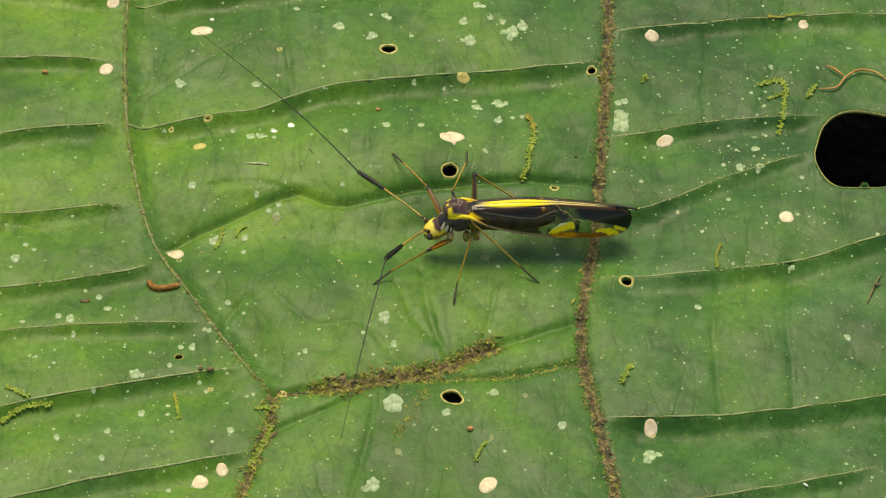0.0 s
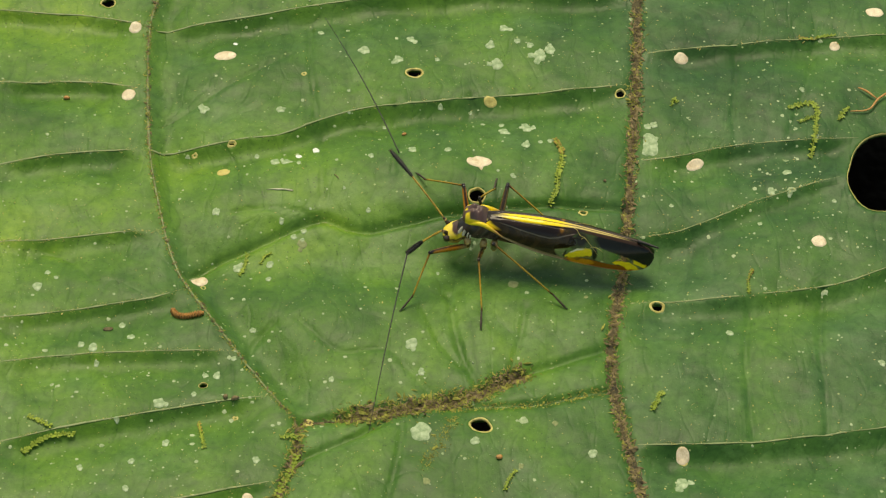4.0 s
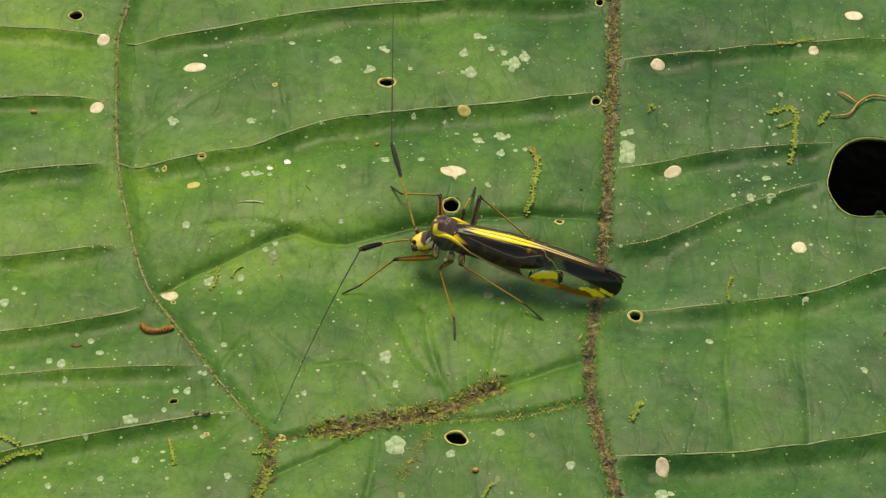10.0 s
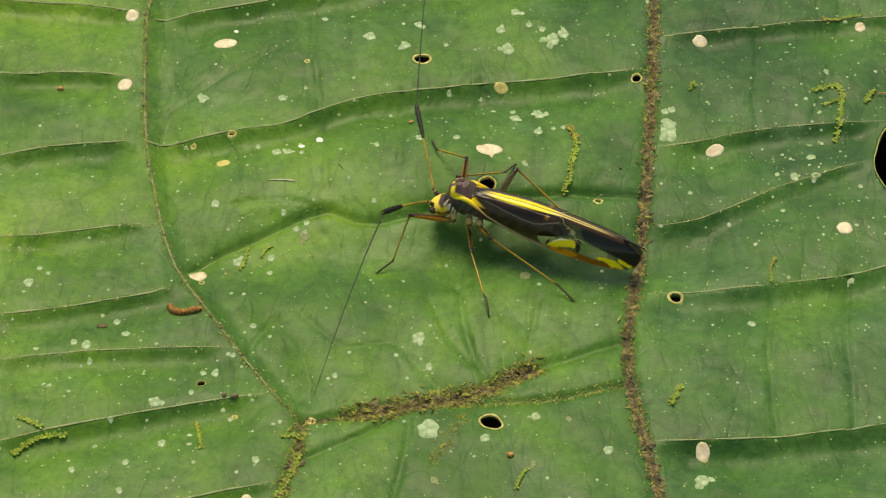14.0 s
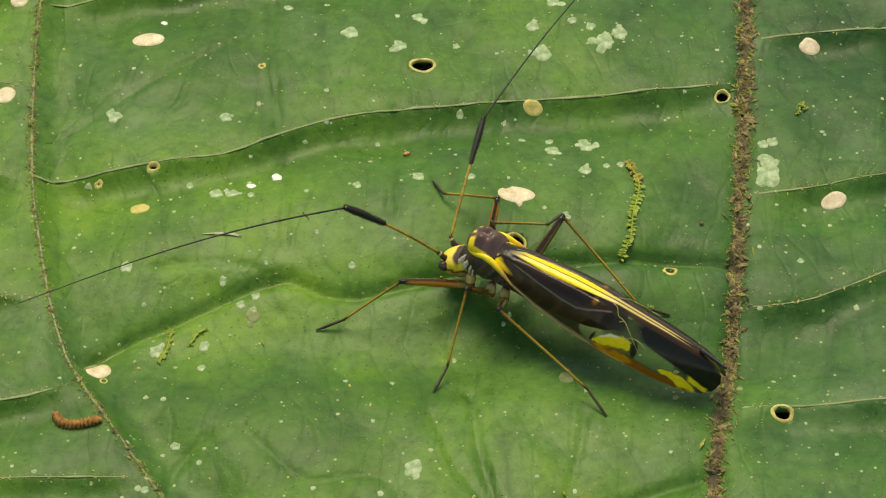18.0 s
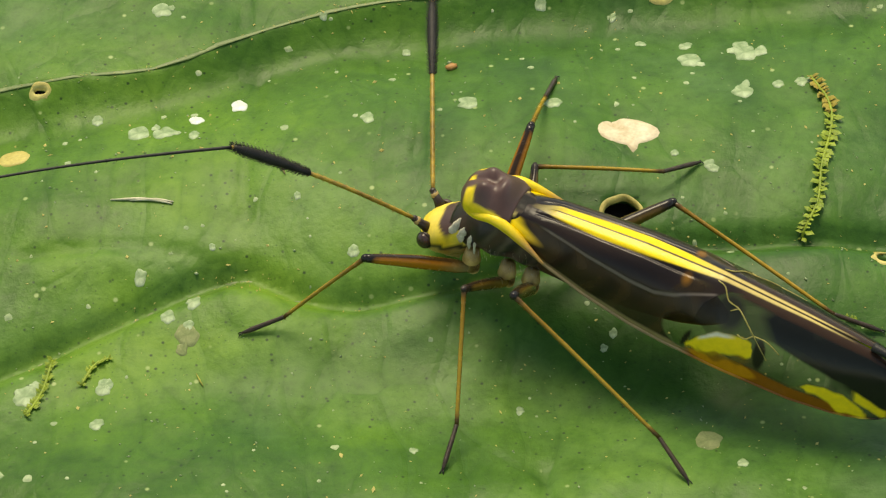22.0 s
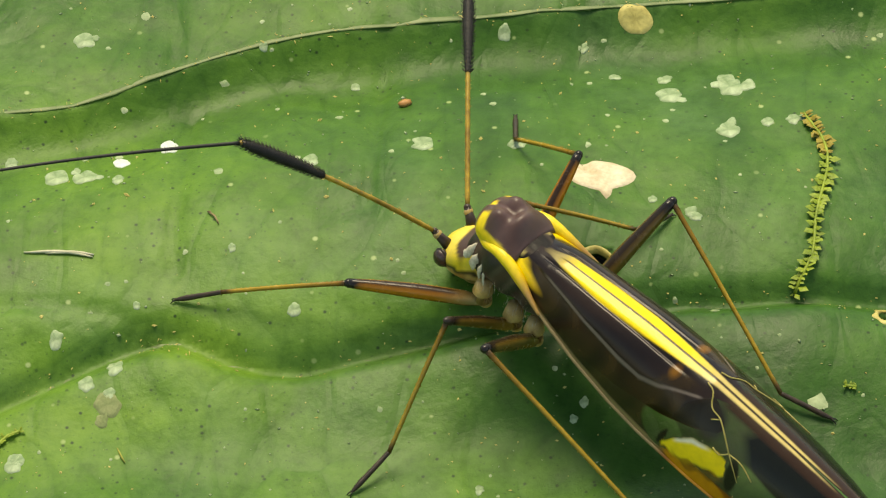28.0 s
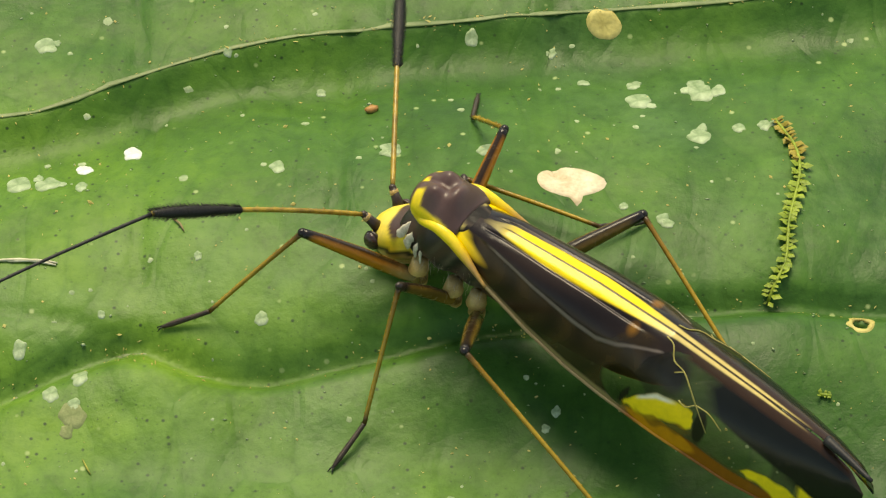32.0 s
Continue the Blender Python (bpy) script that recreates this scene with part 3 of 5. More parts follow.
scar((0.15, 12.58), 0.37, 0.26, SCAR_YELLOW)
scar((-13.95, 7.20), 0.36, 0.33, SCAR_YELLOW)
scar((-9.02, -9.61), 0.30, 0.22, SCAR_YELLOW)

# ---- things that grow or lie on the leaf ----
def local(v, at):
    """Points of a thing, from its own place on the leaf."""
    z = float(height(at[0], at[1])[0])
    return np.asarray(v) - (at[0], at[1], z), z


def lichen(at, r, mat=None, lobes=1, ry=None, turn=0.0):
    """A round crust of lichen, or a cluster of several."""
    mat = mat or LICHEN
    seed = len(bpy.data.objects)
    g = np.random.RandomState(seed)
    pieces = [patch(at, r, ry or r * g.uniform(1.0, 1.3), seed, turn, 0.25, 0.014)]
    for k in range(lobes - 1):
        a = g.uniform(0, 6.3)
        q = r * g.uniform(0.35, 0.7)
        c = (at[0] + (r + 0.5 * q) * math.cos(a), at[1] + (r + 0.5 * q) * math.sin(a))
        pieces.append(patch(c, q, q * g.uniform(0.9, 1.25), seed + 500 + k, 0, 0.25, 0.012))
    v, f = joined(pieces)
    v, z = local(v, at)
    kind = {LICHEN: "pale grey-green crust of lichen on the leaf", LICHEN_WHITE: "small chalk-white crust of lichen on the leaf",
            LICHEN_DULL: "dull olive crust of lichen on the leaf"}[mat]
    ob = mesh_object("lichen", v, f, mat)
    ob.location = (at[0] * MM, at[1] * MM, z * MM)
    tagged(ob, kind, "lichen", "lichen crusts on the leaf")


for at, r, lobes in (((-15.17, 11.60), 0.26, 2), ((8.54, 10.77), 0.2, 1), ((8.87, 10.85), 0.2, 1), ((-10.69, 7.84), 0.24, 3), ((0.53, 15.19), 0.34, 2), ((0.16, 16.63), 0.26, 2), ((0.95, 18.10), 0.25, 2), ((2.87, 15.97), 0.36, 4), ((3.44, 16.49), 0.30, 2)):
    lichen(at, r, LICHEN, lobes)
for at, r, lobes in (((2.35, 16.76), 0.2, 1), ((1.66, 17.05), 0.18, 1), ((-3.98, -4.69), 0.30, 2), ((-3.47, -10.29), 0.52, 1)):
    lichen(at, r, LICHEN, lobes)
for at, r, lobes in (((-4.42, -15.45), 0.36, 2), ((4.95, -11.53), 0.24, 1), ((-11.50, -12.31), 0.2, 1), ((-16.43, -8.73), 0.28, 2), ((-19.94, -5.18), 0.24, 1), ((-20.55, -4.96), 0.18, 1), ((-14.20, 4.25), 0.22, 1), ((-23.04, -1.20), 0.25, 1), ((1.90, -0.90), 0.12, 1)):
    lichen(at, r, LICHEN, lobes)
for at, r, lobes in (((-2.53, 12.11), 0.14, 1), ((-0.82, -10.94), 0.24, 1), ((15.81, 7.75), 0.24, 1), ((14.88, 6.27), 0.24, 1), ((12.16, -3.37), 0.2, 1), ((9.30, -13.03), 0.34, 3), ((-11.32, 1.11), 0.18, 1), ((-12.00, -3.58), 0.17, 1), ((-12.94, 0.88), 0.26, 2)):
    lichen(at, r, LICHEN, lobes)
for at, r, lobes in (((-4.82, 15.45), 0.26, 2), ((-6.69, 16.08), 0.3, 1), ((-4.15, 17.16), 0.24, 2), ((-9.07, 17.78), 0.18, 1), ((-2.70, 15.56), 0.14, 1), ((-7.46, 12.89), 0.1, 1), ((-13.67, -6.80), 0.2, 1), ((-3.47, -6.49), 0.18, 1), ((-7.95, -6.97), 0.15, 1), ((0.75, 11.08), 0.16, 1)):
    lichen(at, r, LICHEN, lobes)
for at, r in (((-10.02, 8.30), 0.17), ((-9.12, 8.80), 0.19), ((-13.72, 16.92), 0.13)):
    lichen(at, r, LICHEN_WHITE)
for at, r in (((-11.26, 7.86), 0.25), ((1.24, 6.72), 0.13), ((-6.28, 4.37), 0.13), ((-6.20, 8.04), 0.15), ((-4.02, 8.47), 0.22), ((-2.15, 8.44), 0.19), ((0.50, 7.05), 0.09), ((-9.62, 3.23), 0.17), ((-9.67, 2.63), 0.12), ((-10.00, 7.67), 0.13), ((-10.13, 2.86), 0.16), ((-11.34, 0.08), 0.16), ((-11.28, 1.19), 0.15)):
    lichen(at, r, LICHEN)
for at, r in (((-0.75, 2.58), 0.09), ((-0.94, 2.25), 0.08), ((-4.76, -0.58), 0.09), ((-2.64, 0.68), 0.09), ((-10.78, 3.72), 0.14), ((-7.56, 5.70), 0.08), ((-9.30, 4.45), 0.08), ((-12.23, 8.32), 0.14)):
    lichen(at, r, LICHEN)
for at, r in (((14.15, 4.09), 0.13), ((9.56, 5.14), 0.12), ((17.02, 13.68), 0.16), ((17.49, 10.16), 0.15), ((19.68, -5.47), 0.17), ((18.15, 5.67), 0.12), ((15.85, 6.17), 0.14), ((-18.10, -4.35), 0.2), ((-18.60, -3.44), 0.18), ((-22.60, -0.19), 0.15), ((-22.13, -0.58), 0.12)):
    lichen(at, r, LICHEN)
for at, r in (((-15.99, -11.02), 0.2), ((-17.58, -12.38), 0.18), ((-14.24, -6.78), 0.16), ((-17.74, -14.12), 0.16), ((-20.06, -12.77), 0.16), ((-18.45, -9.81), 0.14), ((-14.74, -8.11), 0.14), ((-12.86, -5.75), 0.14), ((-19.72, -6.03), 0.14)):
    lichen(at, r, LICHEN)
for at, r in (((-3.19, -13.40), 0.2), ((3.15, -9.64), 0.14), ((1.42, -12.44), 0.14), ((7.16, -0.45), 0.12), ((4.92, -1.20), 0.12), ((1.22, -0.20), 0.27)):
    lichen(at, r, LICHEN_DULL)
lichen((8.63, 9.42), 0.42, LICHEN, 3, 0.85, 12)
lichen((-9.68, 2.40), 0.26, LICHEN_DULL, 2)
for at, r, lobes in (((0.83, 10.44), 0.26, 2), ((2.07, 10.68), 0.26, 5), ((2.00, 9.18), 0.24, 2), ((2.78, 9.45), 0.13, 1), ((3.29, 9.50), 0.14, 2), ((-4.00, 8.40), 0.12, 2), ((-5.52, 10.75), 0.10, 1), ((-7.41, 11.36), 0.09, 1), ((-11.10, 11.48), 0.2, 2), ((-0.91, 11.97), 0.1, 1), ((-0.26, 11.12), 0.12, 1), ((1.33, 6.61), 0.12, 1)):
    lichen(at, r, LICHEN, lobes)


def moss(points, width, brown=0.0, label="bright green moss sprig creeping over the leaf"):
    """A creeping sprig: a thin stem with two rows of small overlapping leaflets."""
    line = smooth_line(points, 0.085)
    at = line[0]
    base = thing("moss_sprig", label, "moss", "moss sprigs on the leaf", x=at[0], y=at[1], z=float(height(at[0], at[1])[0]))
    p = on_leaf(line, 0.05)
    g = np.random.RandomState(len(line))
    v, f = tube(p, 0.035, 6)
    mesh_object("stem", local(v, at)[0], f, MOSS, base)
    n = len(p)
    for part_name, lo, hi, mat in (("foliage", int(n * brown), n, MOSS), ("old_foliage", 0, int(n * brown), MOSS_BROWN)):
        pieces = []
        for i in range(lo, hi):
            d = p[min(i + 1, n - 1)] - p[max(i - 1, 0)]
            d /= np.linalg.norm(d) + 1e-9
            s = np.cross(d, (0, 0, 1.0))
            for side in (-1, 1):
                w = width * g.uniform(0.55, 1.35)
                o = side * s * 0.85 + d * g.uniform(0.0, 1.1) + np.array((0, 0, g.uniform(0.0, 0.9)))
                o /= np.linalg.norm(o)
                c, q = p[i], np.cross(o, (0, 0, 1.0))
                q /= np.linalg.norm(q) + 1e-9
                pieces.append((np.array([c, c + o * w * 0.5 + q * w * 0.32, c + o * w, c + o * w * 0.5 - q * w * 0.32, c + o * w * 0.5 + (0, 0, 0.1 * w)]),
                               [(0, 1, 4), (1, 2, 4), (2, 3, 4), (3, 0, 4), (0, 3, 2, 1)]))
        if pieces:
            v, f = joined(pieces)
            mesh_object(part_name, local(v, at)[0], f, mat, base, "" if mat is MOSS else "yellowed old foliage", smooth=False)


moss([(3.50, 9.63), (3.84, 8.84), (3.90, 8.03), (3.65, 6.75), (3.54, 5.77), (3.21, 5.05)], 0.22, 0.30, "yellow-green moss sprig, brown at its tip, creeping over the leaf")
moss([(16.15, 12.18), (16.95, 12.57), (17.63, 12.29), (17.53, 10.79), (17.17, 8.93)], 0.20)
moss([(17.60, 11.69), (17.02, 11.36), (16.70, 11.19)], 0.16)
moss([(19.41, 12.39), (19.09, 11.87), (18.81, 11.43)], 0.20)
moss([(8.56, -7.53), (8.25, -8.16), (8.01, -8.74)], 0.20)
moss([(13.55, 0.72), (13.27, -0.05), (13.29, -0.88)], 0.14, 0.6)
moss([(-9.51, -11.73), (-9.76, -12.72), (-10.14, -13.63), (-10.40, -14.32)], 0.22)
moss([(-10.39, -10.78), (-9.83, -10.69), (-9.49, -10.77)], 0.18)
moss([(-22.81, -9.80), (-22.23, -10.05), (-21.69, -10.40)], 0.2)
moss([(-22.94, -11.72), (-22.30, -11.15), (-21.75, -10.92), (-20.51, -10.66)], 0.22)
moss([(-14.45, -9.52), (-14.28, -10.45), (-14.05, -11.50)], 0.16, 0.4)
moss([(1.14, -12.69), (0.80, -13.34), (0.63, -13.86)], 0.16)
moss([(-12.85, 0.32), (-12.59, 1.05), (-12.49, 1.92)], 0.14)
moss([(10.20, 12.56), (10.06, 12.84), (9.89, 12.35)], 0.16)
moss([(17.10, 17.68), (17.72, 17.64), (19.13, 17.93)], 0.14, 0.5)
moss([(-11.80, 1.18), (-11.58, 1.64), (-11.27, 1.81)], 0.12)
moss([(4.31, 2.94), (4.10, 2.96)], 0.12)


def strand(name, lines, radius, mat, label, category, lift=0.1):
    """A stiff thread or branched bit of debris lying on the leaf."""
    pieces = []
    at = lines[0][0]
    for q in lines:
        line = smooth_line(q, 0.15)
        p = on_leaf(line, lift)
        t = np.linspace(0, 1, len(p))
        p[:, 2] += lift * np.sin(t * math.pi) * 0.8
        pieces.append(tube(p, radius * (1.05 - 0.6 * abs(2 * t - 1) ** 2), 7))
    v, f = joined(pieces)
    v, z = local(v, at)
    ob = mesh_object(name, v, f, mat)
    ob.location = (at[0] * MM, at[1] * MM, z * MM)
    return tagged(ob, label, category)


def beads(name, points, radius, mat, label, category):
    """A knobbly pellet: a short curved roll with rows of lumps."""
    g = np.random.RandomState(9)
    line = on_leaf(smooth_line(points, radius * 0.22), radius * 0.8)
    at = points[0]
    t = np.arange(len(line))
    v, f = tube(line, radius * (1.05 + 0.28 * np.sin(t * 1.45)) * np.interp(t / t[-1], (0, 0.08, 0.9, 1), (0.45, 1, 1, 0.4)), 14)
    a = np.tile(np.arange(14), len(line))
    v = v + (0.3 * radius * np.sin(2.7 * a + 1.4 * np.repeat(t, 14)))[:, None] * (0.3, 0.4, 0.8) + g.normal(0, 0.05 * radius, v.shape)
    v, z = local(v, at)
    ob = mesh_object(name, v, f, mat)
    ob.location = (at[0] * MM, at[1] * MM, z * MM)
    return tagged(ob, label, category)


def crumb(name, at, rx, ry, rz, mat, label, category, turn=0.0, bumps=0.12):
    """A small solid bit lying on the leaf."""
    g = np.random.RandomState(len(bpy.data.objects))
    v, f = ball((0, 0, 0), (1, 1, 1), 8, 10)
    v = v * (1 + bumps * g.uniform(-1, 1, (len(v), 1))) * (rx, ry, rz)
    c, s = math.cos(radians(turn)), math.sin(radians(turn))
    v = np.c_[c * v[:, 0] - s * v[:, 1], s * v[:, 0] + c * v[:, 1], v[:, 2] + rz * 0.75]
    ob = mesh_object(name, v, f, mat)
    ob.location = (at[0] * MM, at[1] * MM, float(height(at[0], at[1])[0]) * MM)
    return tagged(ob, label, category)


strand("rootlet", [[(19.47, 11.99), (20.48, 12.15), (21.07, 12.94), (21.84, 13.55), (22.76, 13.41), (23.46, 12.59)], [(21.07, 12.94), (20.52, 13.44), (20.05, 13.83)]], 0.062, ROOT, "orange-brown dried rootlet, forked, lying on the leaf", "rootlet", 0.12)
strand("dark_fibre", [[(21.86, -0.93), (21.36, -1.99), (20.85, -3.22)], [(21.36, -1.99), (21.72, -1.80)]], 0.05, LITTER, "dark brown dried fibre lying on the leaf", "fibre", 0.08)
strand("splinter", [[(-11.60, 5.64), (-10.95, 5.62), (-10.24, 5.49)], [(-11.18, 5.61), (-10.61, 5.58), (-10.22, 5.54)]], 0.032, SPLINTER, "pale straw splinter lying on the leaf", "splinter", 0.025)
beads("frass_pellet", [(-16.14, -2.49), (-15.82, -2.98), (-15.23, -3.12), (-14.49, -2.95)], 0.13, FRASS, "red-brown curled pellet of frass on the leaf", "frass")
crumb("orange_speck", (-22.59, 12.49), 0.17, 0.12, 0.1, ORANGE, "small orange crumb on the leaf", "crumb")
crumb("orange_speck", (0.36, -11.96), 0.16, 0.14, 0.1, ORANGE, "small orange crumb on the leaf", "crumb")
crumb("orange_speck", (-4.46, 9.97), 0.14, 0.09, 0.07, ORANGE, "small orange-brown crumb on the leaf", "crumb", 25)
crumb("dark_speck", (6.12, 6.71), 0.08, 0.07, 0.06, LITTER, "tiny black crumb on the leaf", "crumb")
crumb("dark_speck", (-19.29, -3.77), 0.26, 0.13, 0.06, LITTER, "flat dark crumb on the leaf", "crumb", 10)
crumb("dark_speck", (7.09, -11.07), 0.12, 0.1, 0.08, LITTER, "tiny dark crumb on the leaf", "crumb")
crumb("pale_speck", (16.88, -14.84), 0.16, 0.06, 0.05, LICHEN_WHITE, "tiny white crumb on the leaf", "crumb", -40)
crumb("litter_crumb", (-12.68, -8.41), 0.20, 0.12, 0.1, LITTER, "brown crumb of litter on the leaf", "crumb", 20)
crumb("litter_crumb", (-13.17, -8.32), 0.14, 0.12, 0.1, LITTER, "brown crumb of litter on the leaf", "crumb", 80)
strand("curled_hair", [[(-8.11, 6.59), (-7.95, 6.43), (-7.86, 6.24)], [(-8.11, 6.59), (-8.01, 6.53)]], 0.022, LITTER, "tiny dark curled hair on the leaf", "hair", 0.03)
strand("curled_hair", [[(-9.41, 1.47), (-9.31, 1.27), (-9.23, 1.14)]], 0.018, LITTER_OLIVE, "tiny olive curled hair on the leaf", "hair", 0.03)


def off_holes(xy):
    """Those points that do not lie over a hole."""
    keep = np.ones(len(xy), bool)
    for cx, cy, rx, ry, *_ in HOLES:
        keep &= np.hypot(xy[:, 0] - cx, xy[:, 1] - cy) > 1.2 * max(rx, ry) + 0.1
    return xy[keep]


def flakes(count, place, size, seed, slim=(0.12, 0.4), lean=0.5):
    """Many small crooked flakes, thrown where place(g) says; one mesh."""
    g = np.random.RandomState(seed)
    xy = off_holes(np.array([place(g) for _ in range(count)]))
    count = len(xy)
    z = height(xy[:, 0], xy[:, 1])
    verts, faces = np.empty((count * 5, 3)), []
    for k in range(count):
        s = size * g.lognormal(0, 0.45)
        a = g.uniform(0, 6.3)
        d, q = np.array((math.cos(a), math.sin(a), g.uniform(-0.2, lean))), np.array((-math.sin(a), math.cos(a), g.uniform(-0.3, 0.3)))
        c = np.array((*xy[k], z[k] + 0.2 * s))
        w = g.uniform(*slim)
        verts[k * 5:k * 5 + 5] = c - d * s, c + q * s * w, c + d * s, c - q * s * w, c + np.array((0, 0, s * w * g.uniform(0.4, 1.0)))
        b = k * 5
        faces += [(b + 1, b, b + 4), (b + 2, b + 1, b + 4), (b + 3, b + 2, b + 4), (b, b + 3, b + 4), (b, b + 1, b + 2, b + 3)]
    return verts, faces


def dots(count, place, size, seed):
    """Many small round crusts, slightly domed; one mesh."""
    g = np.random.RandomState(seed)
    xy = off_holes(np.array([place(g) for _ in range(count)]))
    count = len(xy)
    pieces = []
    a = np.arange(9) * 2 * math.pi / 9
    for k in range(count):
        r = size * g.lognormal(0, 0.5) * (1 + 0.22 * g.uniform(-1, 1, 9))
        x, y = xy[k, 0] + r * np.cos(a), xy[k, 1] + r * np.sin(a)
        z = height(np.r_[x, xy[k, 0]], np.r_[y, xy[k, 1]])
        inner = np.c_[xy[k, 0] + 0.7 * r * np.cos(a), xy[k, 1] + 0.7 * r * np.sin(a), z[:9] + 0.007]
        pieces.append((np.vstack([np.c_[x, y, z[:9] - 0.012], inner, [[*xy[k], z[9] + 0.009]]]),
                       [(i, (i + 1) % 9, 9 + (i + 1) % 9, 9 + i) for i in range(9)] + [(9 + i, 9 + (i + 1) % 9, 18) for i in range(9)]))
    return joined(pieces)


def along(line, spread):
    def place(g):
        i = g.randint(0, len(line) - 1)
        p = line[i] + (line[i + 1] - line[i]) * g.rand()
        return p + g.normal(0, spread, 2)
    return place


v, f = joined([flakes(6500, along(VEINS[0][0], 0.16), 0.10, 11), flakes(900, along(VEINS[2][0], 0.16), 0.08, 12), flakes(2400, along(VEINS[3][0][4:22], 0.21), 0.095, 13, lean=0.9), flakes(500, along(VEINS[3][0], 0.12), 0.07, 14), flakes(1100, along(VEINS[1][0], 0.075), 0.06, 15)])
tagged(mesh_object("vein_litter", v, f, LITTER, smooth=False), "brown litter and moss crusted along the veins", "litter", kind="stuff")
v, f = joined([flakes(3600, along(VEINS[0][0], 0.19), 0.075, 21), flakes(700, along(VEINS[2][0], 0.24), 0.085, 22), flakes(2600, along(VEINS[3][0][3:24], 0.30), 0.085, 23, lean=0.9),
               flakes(1500, along(VEINS[1][0], 0.11), 0.055, 24), flakes(500, along(VEINS[4][0], 0.15), 0.065, 25),
               flakes(320, along(smooth_line([(-1.66, -9.38), (-2.37, -10.54), (-3.01, -11.75), (-3.34, -12.51)], 0.3), 0.22), 0.055, 26)])
tagged(mesh_object("vein_moss_crumbs", v, f, LITTER_OLIVE, smooth=False), "olive moss crumbs along the veins", "litter", kind="stuff")
wide = [(line, *rest) for line, *rest in VEINS[5:23]]
v, f = joined([flakes(320, along(line, 0.09), 0.027, 40 + k) for k, (line, *_) in enumerate(wide)] + [flakes(5200, lambda g: (g.uniform(-27, 26), g.uniform(-22, 25)), 0.022, 70, slim=(0.3, 0.8), lean=0.2)])
tagged(mesh_object("leaf_crumbs", v, f, SCAR_YELLOW, smooth=False), "tiny straw-coloured crumbs strewn over the leaf", "litter", kind="stuff")
v, f = joined([dots(1000, lambda g: (g.uniform(-27, 26), g.uniform(-20, 25)), 0.048, 71), dots(130, lambda g: (g.normal(-16, 5), g.normal(-9, 5)), 0.065, 72), dots(150, lambda g: (g.normal(16, 4), g.normal(9, 4)), 0.065, 73), flakes(4000, lambda g: (g.uniform(-27, 26), g.uniform(-22, 25)), 0.020, 74, slim=(0.4, 0.9), lean=0.15)])
tagged(mesh_object("lichen_dust", v, f, DUST, smooth=True), "tiny pale specks of lichen strewn over the leaf", "lichen", kind="stuff")

# near-black backdrop added below; its colour gives the dark seen only through the holes
def build_backdrop():
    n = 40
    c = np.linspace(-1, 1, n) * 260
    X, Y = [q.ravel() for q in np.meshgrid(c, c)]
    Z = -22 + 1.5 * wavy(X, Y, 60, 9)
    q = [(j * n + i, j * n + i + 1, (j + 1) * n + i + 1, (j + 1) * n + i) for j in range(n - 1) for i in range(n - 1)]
    tagged(mesh_object("dark_backdrop", np.c_[X, Y, Z], q, HOLE_DARK), "near-black backdrop added below the leaf for the dark in its holes", "soil", kind="structure")


build_backdrop()

# ---- the bug: x ahead, y to its left, z up from the leaf ----
BROWN, YELLOW, DARK, OCHRE = (0.070, 0.034, 0.027), (0.86, 0.64, 0.030), (0.014, 0.011, 0.010), (0.50, 0.24, 0.015)
TAN, RUST, CREAMY = (0.42, 0.24, 0.07), (0.25, 0.085, 0.008), (0.55, 0.40, 0.16)

bug = thing("plant_bug", "slender yellow and dark brown bug with long antennae", "bug")


def blend(a, b, t):
    t = np.clip(t, 0, 1)[..., None]
    return np.asarray(a) * (1 - t) + np.asarray(b) * t


def edge(d, soft=0.05):
    """One inside (d above zero), nought outside, with a soft rim."""
    return np.clip(d / soft + 0.5, 0, 1)


def loft(rows, sides=28, power=2.0):
    """A closed body through cross-sections: x, centre y, centre z, half width, height above and below the centre."""
    rows = np.asarray(rows, float)
    xs = np.linspace(rows[0, 0], rows[-1, 0], 34)
    order = np.argsort(rows[:, 0])
    at = np.c_[xs, *[np.interp(xs, rows[order, 0], rows[order, k]) for k in range(1, 6)]]
    # round the interpolation off
    for k in range(1, 6):
        s = at[:, k].copy()
        at[1:-1, k] = 0.25 * s[:-2] + 0.5 * s[1:-1] + 0.25 * s[2:]
    verts, faces, n = [], [], len(at)
    for x, cy, cz, w, up, down in at:
        for k in range(sides):
            a = 2 * math.pi * k / sides
            c, s = math.cos(a), math.sin(a)
            verts.append((x, cy + w * math.copysign(abs(c) ** (2 / power), c), cz + (up if s > 0 else down) * math.copysign(abs(s) ** (2 / power), s)))
    for i in range(n - 1):
        for k in range(sides):
            q = (k + 1) % sides
            faces.append((i * sides + k, i * sides + q, (i + 1) * sides + q, (i + 1) * sides + k))
    faces += [tuple(range(sides))[::-1], tuple(range((n - 1) * sides, n * sides))]
    if xs[-1] > xs[0]:
        faces = [g[::-1] for g in faces]
    return np.array(verts), faces


LOW = 0.96
# the hind body leans over to the left on its legs: sideways shift for each millimetre below the ridge
LEAN = 0.06


def body_part(name, v, f, colour, mat=None, label="", parent=None):
    """A part of the bug whose pattern is colour(x, y, z)."""
    v = np.asarray(v)
    return mesh_object(name, v, f, mat or CUTICLE, parent or bug, label, paint=colour(v[:, 0], v[:, 1], v[:, 2]))


